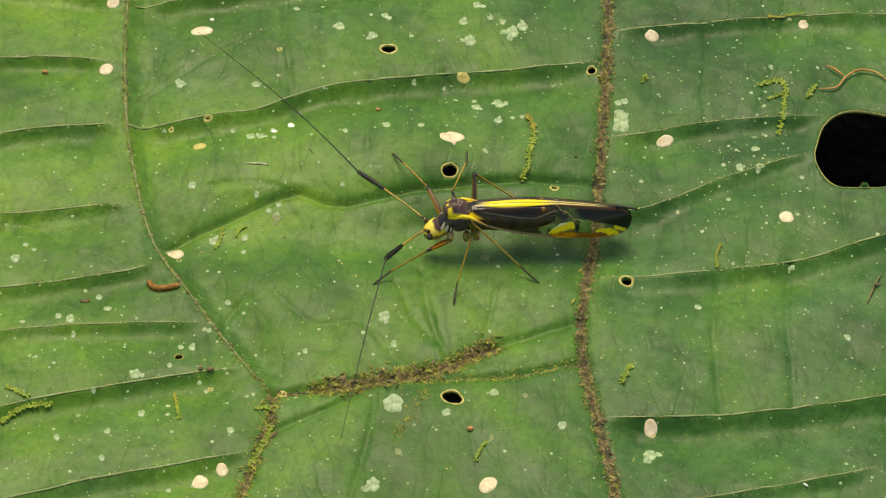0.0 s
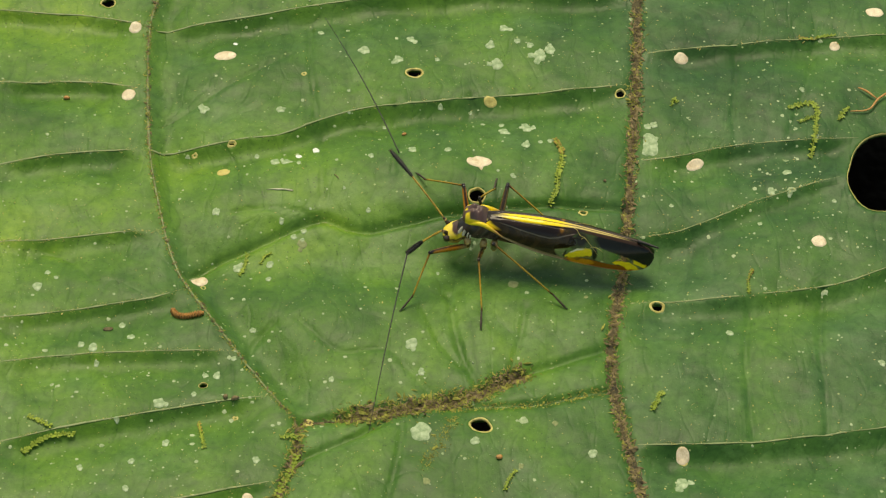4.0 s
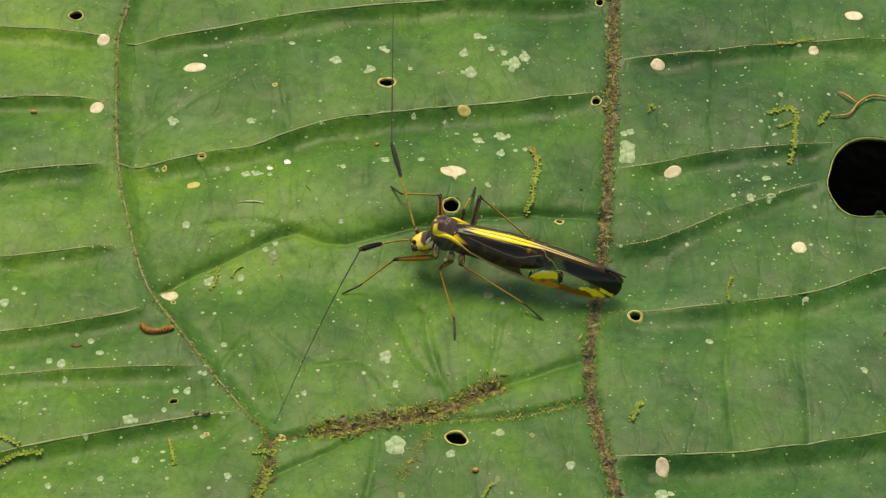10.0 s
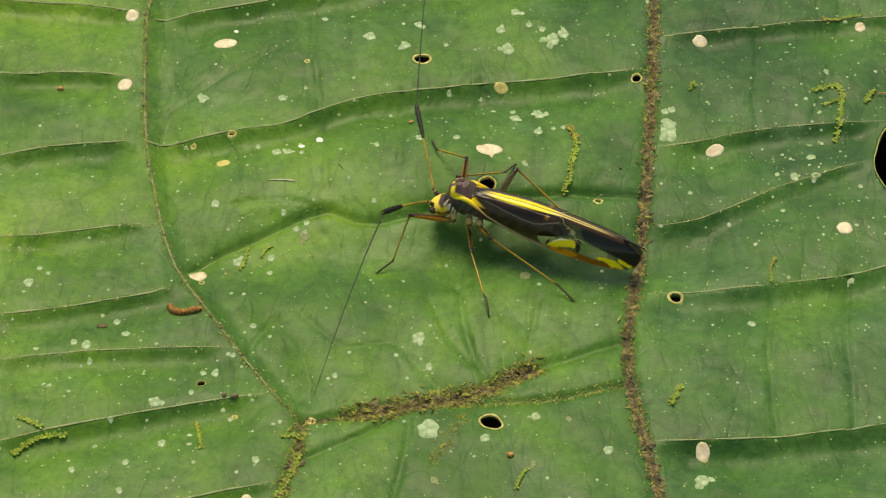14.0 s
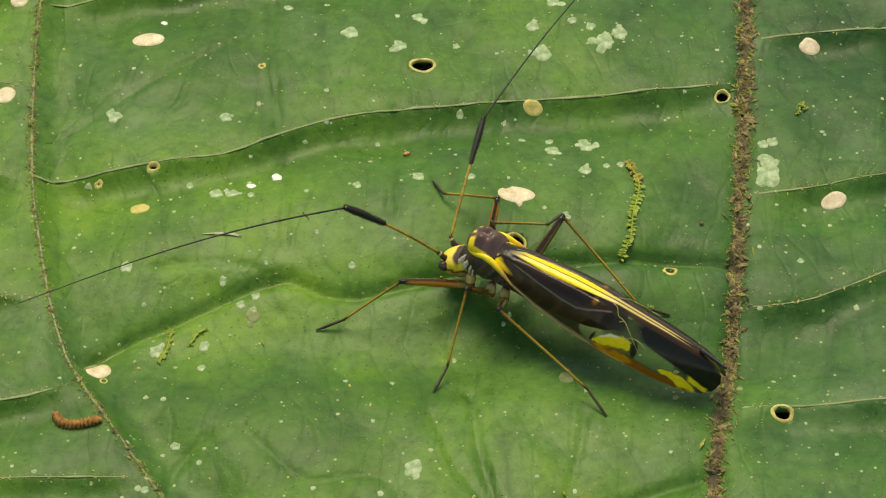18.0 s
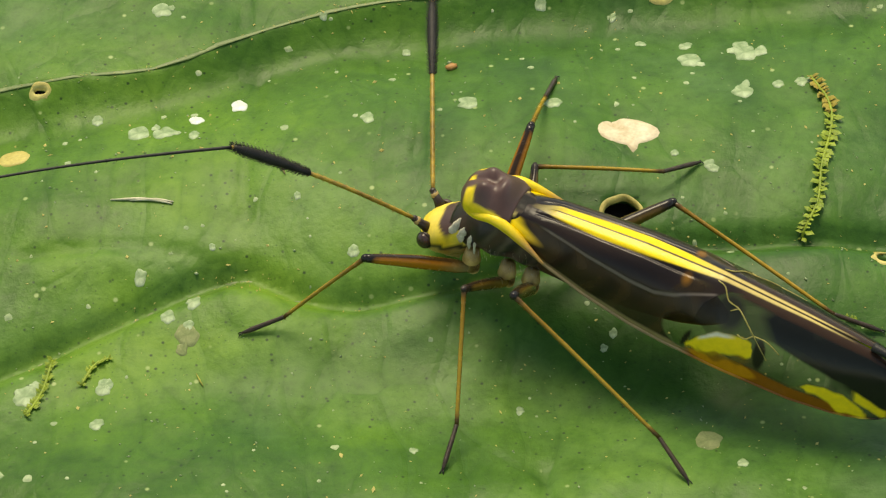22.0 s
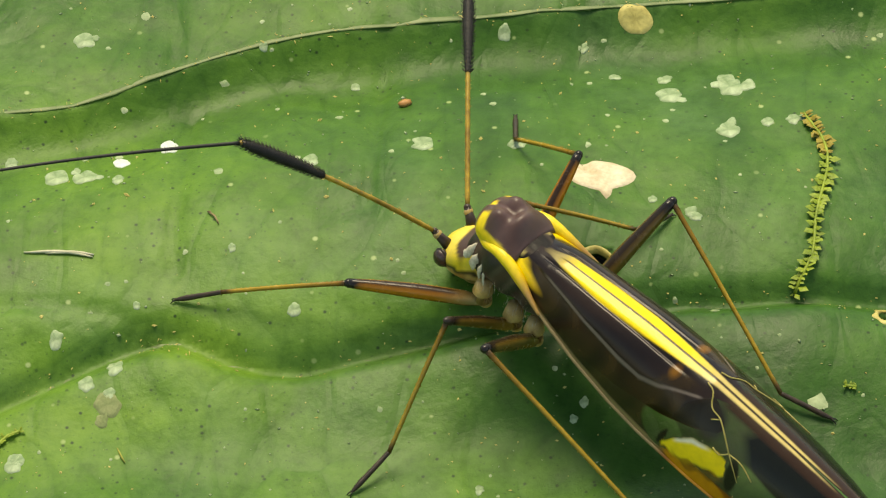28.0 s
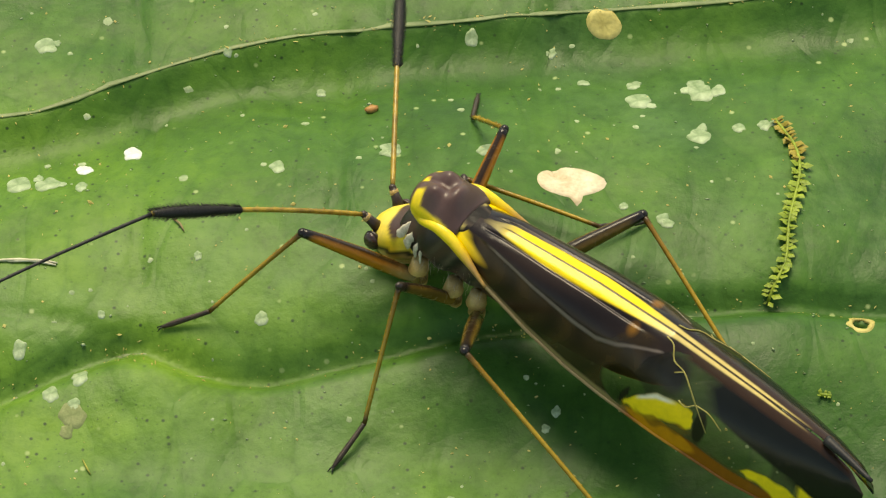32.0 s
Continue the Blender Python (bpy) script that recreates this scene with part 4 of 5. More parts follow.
# head: yellow, with a dark crown, a dark band below the eyes and a cream underside
def head_colour(x, y, z):
    c = blend(YELLOW, (0.80, 0.66, 0.20), edge(0.3 * np.sin(8 * x + 3 * z), 0.8) * 0.5)
    low = 1.06 + 0.26 * (1.35 - x) + 0.03 * np.sin(13 * x)
    crown = 1 - ((x - 0.76) / 0.40) ** 2 - (y / 0.52) ** 2 + 0.16 * np.sin(9 * x + 11 * y)
    c = blend(c, BROWN, edge(crown, 0.18) * edge(z - 1.25, 0.1))
    c = blend(c, DARK, edge(low - z, 0.03))
    return blend(c, blend((0.60, 0.33, 0.085), (0.68, 0.46, 0.16), edge(np.sin(14 * x + 5 * z), 0.9)), edge(low - 0.17 - z, 0.04))


v, f = loft([(0.35, 0, 1.58, 0.42, 0.40, 0.72), (0.6, 0, 1.46, 0.52, 0.46, 0.76), (0.9, 0, 1.28, 0.58, 0.44, 0.76), (1.2, 0, 1.12, 0.56, 0.42, 0.66), (1.44, 0, 1.02, 0.44, 0.36, 0.52), (1.60, 0, 0.97, 0.24, 0.22, 0.32)], 40)
head = body_part("head", v, f, head_colour, label="yellow head with a dark crown")
for s in (1, -1):
    v, f = ball((1.36, 0.53 * s, 1.08), (0.17, 0.13, 0.20), 12, 16)
    mesh_object("eye", v, f, EYE, head, "bulging dark brown eye")
    v, f = ball((1.34, 0.50 * s, 1.08), (0.20, 0.07, 0.23), 8, 16)
    mesh_object("eye_rim", v, f, LIMB_DARK, head, "dark rim of the eye")
v, f = joined([ball((0.98, 0, 0.66), (0.36, 0.32, 0.26)), ball((1.30, 0.0, 0.72), (0.20, 0.17, 0.16)), tube(smooth_line([(1.40, 0.03, 0.74), (1.54, 0.04, 0.62), (1.36, 0.04, 0.42), (0.8, 0.02, 0.34)], 0.08), 0.055, 8)])
mesh_object("rostrum", v, f, CREAM, bug, "tan folded beak")


# neck and flanks of the chest
def flank_colour(x, y, z):
    c = blend(BROWN, DARK, edge(0.4 * np.sin(9 * x + 7 * z), 0.6))
    c = blend(c, (0.085, 0.06, 0.045), edge(np.sin(17 * x + 9 * z) - 0.55, 0.5) * edge(-x, 0.2))
    return blend(c, CREAMY, edge(1.18 - z, 0.06))


v, f = loft([(0.85, 0, 1.46, 0.38, 0.40, 0.50), (0.45, 0, 1.60, 0.50, 0.60, 0.60), (0.1, 0, 1.74, 0.58, 0.72, 0.66), (-0.4, 0, 1.84, 0.64, 0.80, 0.68), (-1.0, 0, 1.84, 0.65, 0.76, 0.64), (-1.6, 0, 1.78, 0.55, 0.66, 0.6)], 48)
v[:, 1] += np.sign(v[:, 1]) * 0.045 * np.sin(8.5 * v[:, 0] + 2.5 * v[:, 2]) * np.sin(6 * v[:, 2] + 2 * v[:, 0]) * (abs(v[:, 1]) > 0.3) * (v[:, 0] < 0.35)
thorax = body_part("thorax", v, f, flank_colour, CUTICLE, "dark brown lumpy chest, cream below")
for s in (1, -1):
    # two broad chalk-white patches behind the head and a narrower greyish one
    for x, y, wide_r, foot in ((0.66, 0.450, 0.095, 1.48), (0.44, 0.505, 0.090, 1.42), (0.22, 0.55, 0.050, 1.36), (0.08, 0.58, 0.036, 1.30)):
        q = smooth_line([(x - 0.10, (y - 0.14) * s, 1.94), (x - 0.03, (y - 0.05) * s, 1.80), (x + 0.05, (y + 0.015) * s, 1.64), (x + 0.07, (y + 0.02) * s, foot)], 0.04)
        t = np.linspace(0, 1, len(q))
        v, f = tube(q, wide_r * np.interp(t, (0, 0.25, 0.55, 0.85, 1), (0.25, 0.8, 1.0, 0.85, 0.2)) * (1 + 0.14 * np.sin(23 * t + 9 * x)), 10)
        v[:, 1] = q[:, 1].repeat(10) + 0.35 * (v[:, 1] - q[:, 1].repeat(10))
        mesh_object("flank_stripe", v, f, CHALK, thorax, "chalk-white streak")
    g = np.random.RandomState(31 + s)
    pieces = []
    for _ in range(36):
        x, z = g.uniform(-1.4, 0.25), g.uniform(1.25, 2.0)
        p = np.array((x, s * (0.66 - 0.25 * abs(z - 1.75) ** 2), z))
        d = np.array((-0.6 + 0.5 * g.rand(), s * (0.5 + 0.4 * g.rand()), -0.9 * g.rand()))
        pieces.append(tube(np.array([p, p + d * 0.08, p + d * 0.13 + (0, 0, -0.02)]), (0.003, 0.002, 0.001), 3))
    v, f = joined(pieces)
    mesh_object("flank_hairs", v, f, CHALK, thorax, "fine silvery hairs")


# pronotum: swollen brown lobes inside a yellow collar
def shield_colour(x, y, z):
    c = blend(BROWN, (0.105, 0.058, 0.050), edge(0.3 * np.sin(11 * x) * np.cos(9 * y), 0.8))
    front = edge(x - 0.30 + 0.20 * abs(y), 0.04) * edge(abs(y) - 0.26, 0.05) * edge(0.44 - x, 0.04)
    front = np.maximum(front, edge(0.07 - np.hypot(x - 0.44, y), 0.04))
    side = edge(abs(y) - 0.52 + 0.10 * x, 0.03) * edge(0.40 - x, 0.04)
    return blend(c, YELLOW, np.maximum(front, side) * edge(z - 2.2, 0.1))


v, f = loft([(0.62, 0, 2.54, 0.20, 0.14, 0.24), (0.54, 0, 2.55, 0.40, 0.30, 0.40), (0.42, 0, 2.56, 0.50, 0.38, 0.48), (0.28, 0, 2.57, 0.54, 0.36, 0.5), (0.12, 0, 2.58, 0.56, 0.33, 0.5), (-0.08, 0, 2.58, 0.58, 0.32, 0.5), (-0.28, 0, 2.58, 0.62, 0.32, 0.5), (-0.48, 0, 2.58, 0.60, 0.26, 0.5), (-0.64, 0, 2.56, 0.52, 0.16, 0.4)], 64)
up = v[:, 2] > 2.5
lobes = sum(0.26 * np.exp(-((v[:, 0] - 0.06) / 0.24) ** 2 - ((v[:, 1] - 0.25 * s) / 0.22) ** 2) for s in (1, -1))
lobes = lobes + 0.22 * np.exp(-((v[:, 0] + 0.34) / 0.17) ** 2 - (v[:, 1] / 0.36) ** 2)
v[:, 2] += np.where(up, lobes, 0)
v[:, 2] -= np.where(up, 0.05 * np.exp(-(v[:, 1] / 0.05) ** 2) * edge(v[:, 0] + 0.1, 0.2), 0)
body_part("pronotum", v, f, shield_colour, label="swollen brown shield with a yellow collar")
for s in (1, -1):
    ridge = smooth_line([(0.36, 0.40 * s, 2.34), (0.10, 0.51 * s, 2.46), (-0.25, 0.57 * s, 2.58), (-0.55, 0.61 * s, 2.54), (-0.95, 0.68 * s, 2.36), (-1.55, 0.82 * s, 2.04)], 0.06)
    t = np.linspace(0, 1, len(ridge))
    v, f = tube(ridge, np.interp(t, (0, 0.15, 0.4, 0.65, 0.85, 1), (0.06, 0.10, 0.125, 0.10, 0.055, 0.025)), 14)
    body_part("shoulder", v, f, lambda x, y, z: blend(blend(YELLOW, OCHRE, edge(-x - 0.35 + 1.8 * (2.3 - z), 0.6) * 0.4), TAN, edge(-x - 1.05, 0.3)), label="yellow shoulder ridge running onto the wing")


def scutellum_colour(x, y, z):
    c = blend((0.008, 0.007, 0.007), (0.026, 0.022, 0.018), edge(0.1 * np.sin(8 * x) - x - 1.15, 0.4))
    c = blend(c, (0.06, 0.045, 0.035), edge(0.03 - abs(abs(y) - 0.30 - 0.28 * (x + 0.5)), 0.03))
    return blend(c, (0.74, 0.60, 0.20), edge(0.05 - np.hypot(x + 0.66, abs(y) - 0.33), 0.04) * 0.5)


v, f = loft([(-0.50, 0, 2.58, 0.48, 0.16, 0.3), (-0.8, 0, 2.58, 0.38, 0.15, 0.3), (-1.1, 0, 2.60, 0.24, 0.14, 0.3), (-1.45, 0, 2.66, 0.08, 0.10, 0.2)])
body_part("scutellum", v, f, scutellum_colour, MATT, label="dark scutellum with pale side spots")


# abdomen under the wings
def belly_colour(x, y, z):
    c = blend((0.055, 0.030, 0.018), (0.095, 0.052, 0.020), edge(np.sin(11 * x) * 0.4, 1.0))
    return blend(c, OCHRE, edge(1.20 - z, 0.15) * 0.6)


v, f = loft([(-1.25, 0, 1.66, 0.64, 0.56, 0.58), (-2.2, 0, 1.60, 0.72, 0.56, 0.58), (-3.3, 0, 1.50, 0.70, 0.56, 0.56), (-4.25, 0, 1.38, 0.56, 0.48, 0.46), (-4.9, 0, 1.30, 0.34, 0.36, 0.32), (-5.25, 0, 1.26, 0.10, 0.15, 0.15)])
v[:, 1] -= LEAN * (2.75 - v[:, 2])
body_part("abdomen", v, f, belly_colour, MATT, "brown banded abdomen")


# ---- forewings, folded like a roof ----
def wing_point(s, v, side, lift=0.0):
    """A point of the forewing: s counts back along it from the shield, v from the back's ridge (0) to the outer margin (1)."""
    s, v = np.asarray(s, float), np.asarray(v, float)
    inner = np.interp(s, (0.4, 7.0, 8.2, 8.9, 9.3), (0.0, 0.0, 0.02, 0.06, 0.12))
    outer = np.interp(s, (0.4, 1.0, 1.55, 2.5, 3.5, 4.5, 5.5, 7.0, 7.9, 8.5, 8.9, 9.15, 9.3), (0.52, 0.58, 0.68, 0.81, 0.90, 0.95, 0.95, 0.88, 0.76, 0.62, 0.48, 0.34, 0.18))
    ridge = np.interp(s, (0.4, 1.5, 3.5, 5.2, 7.0, 8.4, 9.0, 9.3), (2.76, 2.94, 2.90, 2.72, 2.34, 2.00, 1.70, 1.30))
    low = np.interp(s, (0.4, 1.0, 1.55, 2.5, 3.5, 5.2, 7.0, 8.2, 8.8, 9.15, 9.3), (2.52, 2.34, 2.06, 1.74, 1.46, 1.10, 0.74, 0.54, 0.52, 0.66, 0.95))
    arch = 1.22
    y = inner + (outer - inner) * np.sin(arch * v) / math.sin(arch)
    z = ridge - (ridge - low) * (1 - np.cos(arch * v)) / (1 - math.cos(arch))
    z = z + 0.05 * np.exp(-((v - 0.42) / 0.16) ** 2) * edge(5.0 - s, 0.8) * edge(s - 1.0, 0.5)
    z = z - 0.035 * edge(v - np.interp(s, (0.8, 1.3, 2.4, 3.4, 3.95, 4.4), (0.40, 0.46, 0.53, 0.57, 0.565, 0.50)), 0.05) * edge(4.4 - s, 0.4) * edge(s - 1.0, 0.4)
    z = z - 0.03 * np.exp(-((v - 0.20) / 0.03) ** 2) * edge(4.6 - s, 0.5) * edge(s - 1.2, 0.4)
    return np.stack([-s, side * 1.18 * y - LEAN * (2.75 - z), LOW * z + lift + (0.015 if side > 0 else 0.0)], -1)


def wing_colour(s, v):
    c = blend((0.008, 0.006, 0.006), (0.026, 0.016, 0.012), edge(0.25 * np.sin(2.1 * s + 9 * v) + 0.10, 0.7))
    clear = np.zeros_like(s)
    border = np.interp(s, (0.8, 1.3, 2.4, 3.4, 3.95, 4.25, 4.42, 4.5), (0.40, 0.46, 0.53, 0.57, 0.565, 0.48, 0.36, 0.20))
    out = edge(v - border, 0.03) * edge(5.0 - s, 0.3)
    c = blend(c, blend((0.012, 0.009, 0.006), (0.052, 0.031, 0.012), edge(0.6 * np.sin(9.5 * s + 2 * np.sin(7 * v)) * np.sin(2.3 * s + 5 * v), 1.6)), out)
    clear = np.maximum(clear, 0.05 * out * edge(s - 1.6, 0.5))
    line = np.interp(s, (0.8, 1.3, 2.4, 3.4, 3.95, 4.4, 5.2), (0.40, 0.46, 0.53, 0.57, 0.565, 0.50, 0.30))
    c = blend(c, (0.22, 0.18, 0.15), edge(0.014 - abs(v - line), 0.012) * edge(5.2 - s, 0.1) * edge(s - 1.4, 0.3) * 0.8)
    c = blend(c, (0.30, 0.13, 0.015), edge(0.09 - np.hypot(s - 4.52, (v - 0.26) * 1.1), 0.10) * 0.6)
    # smoky, see-through membrane with two clear windows
    tail = edge(s - np.interp(v, (0, 0.2, 0.45, 0.6, 1.0), (6.2, 5.4, 5.0, 4.9, 4.7)), 0.15)
    c = blend(c, (0.020, 0.018, 0.012), tail)
    clear = np.where(tail > 0.5, 0.38, clear)
    w1 = edge(1 - ((s - 4.75) / 0.50) ** 2 - ((v - 0.80) / 0.17) ** 2, 0.3)
    w2 = edge(1 - ((s - 6.95) / 0.85) ** 2 - ((v - 0.70) / 0.22) ** 2, 0.3)
    clear = np.maximum(clear, 0.92 * np.maximum(w1, w2))
    smoke = edge(0.20 - np.hypot((s - 5.55) / 1.4, v - 0.40), 0.1)
    clear = clear * (1 - 0.9 * smoke)
    # dark outer part and tip
    tip = np.maximum(edge(s - np.interp(v, (0, 0.3, 0.52, 0.66, 0.9, 1), (6.5, 6.2, 6.5, 8.0, 8.75, 8.8)), 0.30), 0)
    c = blend(c, (0.008, 0.008, 0.007), tip)
    clear = clear * (1 - 0.95 * tip)
    # dark brown inner strip along the ridge
    strip = edge(0.20 - v, 0.05) * edge(s - 5.6, 0.2)
    c = blend(c, (0.035, 0.018, 0.010), strip)
    clear = clear * (1 - 0.9 * strip)
    # orange outer margin between the yellow patches
    rim = edge(v - np.interp(s, (4.6, 5.2, 6.0, 7.0, 8.0, 8.6), (0.97, 0.90, 0.86, 0.88, 0.90, 0.97)), 0.04) * edge(s - 4.7, 0.2) * edge(8.6 - s, 0.2)
    c = blend(c, RUST, rim)
    clear = clear * (1 - rim)
    low = edge(1 - ((s - 5.55) / 0.75) ** 2 - ((v - 0.93) / 0.075) ** 2, 0.3)
    c = blend(c, (0.52, 0.22, 0.012), low)
    ragged = 0.018 * np.sin(9 * s + 5 * v) + 0.008 * np.sin(19 * s)
    top = np.interp(s, (4.75, 5.0, 5.4, 5.9, 6.12, 6.2), (0.91, 0.79, 0.67, 0.60, 0.63, 0.80))
    under = np.interp(s, (4.75, 5.0, 5.5, 5.9, 6.15), (0.95, 0.93, 0.88, 0.80, 0.76))
    p1 = edge(v - top + 0.3 * ragged, 0.03) * edge(under - v + ragged, 0.03) * edge(s - 4.78, 0.05) * edge(6.17 - s, 0.05)
    top = np.interp(s, (7.0, 7.35, 7.7, 8.1, 8.45, 8.6), (0.90, 0.80, 0.76, 0.79, 0.88, 0.97))
    under = np.interp(s, (7.0, 7.3, 7.7, 8.1, 8.5), (0.90, 0.84, 0.90, 0.97, 1.01))
    p2 = edge(v - top + 0.3 * ragged, 0.03) * edge(under - v + ragged, 0.03) * edge(s - 7.02, 0.05) * edge(8.55 - s, 0.05)
    top = np.interp(s, (8.25, 8.6, 8.95), (0.70, 0.78, 0.91))
    p3 = edge(v - top, 0.03) * edge(top + 0.11 - v, 0.03) * edge(s - 8.28, 0.04) * edge(8.95 - s, 0.06)
    for p in (p1, p2, p3):
        c = blend(c, YELLOW, p)
        clear = clear * (1 - p)
    # whitish upper rim and brown ragged lower part of the front patch
    c = blend(c, (0.80, 0.76, 0.60), p1 * edge(0.035 - (v - np.interp(s, (4.75, 5.0, 5.4, 5.9, 6.12), (0.91, 0.79, 0.67, 0.60, 0.63))), 0.02) * edge(5.7 - s, 0.2) * edge(s - 5.05, 0.1))
    c = blend(c, (0.20, 0.09, 0.010), edge(0.030 + 0.02 * np.sin(13 * s) - np.abs(v - np.interp(s, (4.9, 5.5, 6.2), (0.935, 0.895, 0.80))), 0.02) * edge(s - 5.1, 0.2) * edge(6.2 - s, 0.1) * 0.8)
    for blot in (edge(1 - ((s - 6.30) / 0.13) ** 2 - ((v - 0.70) / 0.15) ** 2, 0.4), edge(1 - ((s - 4.78 + 0.9 * (v - 0.85)) / 0.06) ** 2 - ((v - 0.85) / 0.09) ** 2, 0.4)):
        c = blend(c, (0.010, 0.008, 0.006), blot)
        clear = clear * (1 - 0.95 * blot)
    # yellow stripe along the ridge, greyish where it begins
    w = np.interp(s, (1.1, 1.5, 2.5, 3.6, 4.6, 5.3, 6.5, 7.6), (0.08, 0.17, 0.20, 0.18, 0.12, 0.08, 0.07, 0.05))
    stripe = edge(w - v, 0.025) * edge(s - 1.05 - 0.8 * v, 0.35) * edge(7.7 - s, 0.8)
    c = blend(c, blend(blend(YELLOW, (0.60, 0.47, 0.16), edge(s - 4.8, 0.8)), (0.20, 0.18, 0.12), edge(1.55 - s, 0.5) * 0.8), stripe)
    clear = clear * (1 - stripe)
    c = blend(c, (0.020, 0.012, 0.008), edge(0.020 - v, 0.012) * edge(s - 1.4, 0.2))
    # yellow base and pale outer edge
    reach = 0.72 + 0.60 * np.exp(-((v - 0.72) / 0.14) ** 2) + 0.75 * edge(v - 0.92, 0.05)
    base = edge(reach - s + 0.05 * np.sin(17 * v), 0.35) * edge(v - 0.36 - 0.30 * (s - 0.6), 0.08)
    c = blend(c, blend(YELLOW, OCHRE, edge(s - 1.05, 0.5) * 0.6), base)
    c = blend(c, (0.26, 0.19, 0.085), edge(v - 0.945, 0.02) * edge(4.8 - s, 0.3))
    return c, np.clip(clear * (1 - base), 0, 0.92)


def build_wing(side):
    ss = np.concatenate([np.linspace(0.4, 8.2, 236), 8.2 + 1.1 * np.sin(np.linspace(0, math.pi / 2, 26))[1:]])
    vs = np.linspace(0, 1, 100)
    S, V = [q.ravel() for q in np.meshgrid(ss, vs, indexing="ij")]
    P = wing_point(S, V, side)
    c, clear = wing_colour(S, V)
    n = len(vs)
    faces = [(i * n + k, i * n + k + 1, (i + 1) * n + k + 1, (i + 1) * n + k) for i in range(len(ss) - 1) for k in range(n - 1)]
    if side < 0:
        faces = [g[::-1] for g in faces]
    wing = mesh_object("forewing", P, faces, WING, bug, "dark folded forewing with yellow stripe and patches", paint=c, clear=clear)
    for line, r in (([(5.12, 0.12), (5.30, 0.16), (5.45, 0.30), (5.70, 0.34), (5.95, 0.46), (6.12, 0.55)], 0.015),
                    ([(5.70, 0.34), (5.55, 0.40)], 0.012), ([(6.12, 0.55), (5.95, 0.62), (5.80, 0.60)], 0.014),
                    ([(6.12, 0.55), (6.40, 0.55), (6.70, 0.62)], 0.013), ([(6.12, 0.55), (6.30, 0.64), (6.45, 0.72)], 0.010)):
        q = smooth_line(line, 0.06)
        tv, tf = tube(wing_point(q[:, 0], q[:, 1], side, 0.012), r, 6)
        mesh_object("wing_vein", tv, tf, WING_VEIN, wing)
    q = np.linspace(0.5, 9.25, 60)
    tv, tf = tube(wing_point(q, np.full(60, 1.0), side), np.interp(q, (0.5, 5, 9.25), (0.045, 0.035, 0.02)), 6)
    edge_colour = wing_colour(np.repeat(q, 6), np.full(360, 0.99))[0]
    mesh_object("wing_margin", tv, tf, CUTICLE, wing, "thickened outer edge", paint=edge_colour)


for side in (1, -1):
    build_wing(side)
tip = smooth_line([(-8.4, -0.03, 2.02), (-8.9, 0.06, 1.98), (-9.5, 0.2, 1.94)], 0.1)
v, f = tube(tip, np.linspace(0.10, 0.04, len(tip)), 8)
mesh_object("wing_tip", v, f, BLACK, bug, "black pointed tip of the far wing")


# ---- limbs: each piece lies along its own x axis from its joint ----
def bristles(line, radii, count, length, seed, lean=0.6, fine=0.0035):
    """Short hairs standing off a limb."""
    g = np.random.RandomState(seed)
    pieces = []
    for _ in range(count):
        i = g.randint(0, len(line))
        a = g.uniform(0, 6.3)
        out = np.array((lean, math.cos(a), math.sin(a)))
        out /= np.linalg.norm(out)
        b = np.asarray(line[i]) + np.array((0, math.cos(a), math.sin(a))) * radii[i] * 0.8
        w = np.cross(out, (1, 0.3, 0.2)) * fine
        u = np.cross(out, w)
        tip = b + out * length * g.uniform(0.6, 1.2)
        pieces.append((np.array([b + w, b - 0.5 * w + 0.8 * u, b - 0.5 * w - 0.8 * u, tip]), [(0, 1, 3), (1, 2, 3), (2, 0, 3)]))
    return joined(pieces)


def limb(name, length, shape, mat, bow=0.0, hairs=0, hair=0.09, label="", sides=10, hue=None):
    """A tapering limb piece; shape gives (place 0 to 1, radius), hue the colour by place and by height on its side."""
    t = np.linspace(0, 1, 26)
    r = np.interp(t, [a for a, _ in shape], [b for _, b in shape])
    line = np.c_[t * length, np.zeros(26), bow * np.sin(t * math.pi)]
    pieces = [tube(line, r, sides), ball(line[0], (r[0],) * 3, 6, 8), ball(line[-1], (r[-1],) * 3, 6, 8)]
    if hairs:
        pieces.append(bristles(line, r, hairs, hair, int(length * 100)))
    v, f = joined(pieces)
    paint = None
    if hue:
        q = np.clip(v[:, 0] / length, 0, 1)
        paint = hue(q, (v[:, 2] - bow * np.sin(q * math.pi)) / np.interp(q, t, r))
    return mesh_object(name, v, f, mat, bug, label, paint=paint)


PEDICEL, FLAGELLUM = 4.6, 11.5


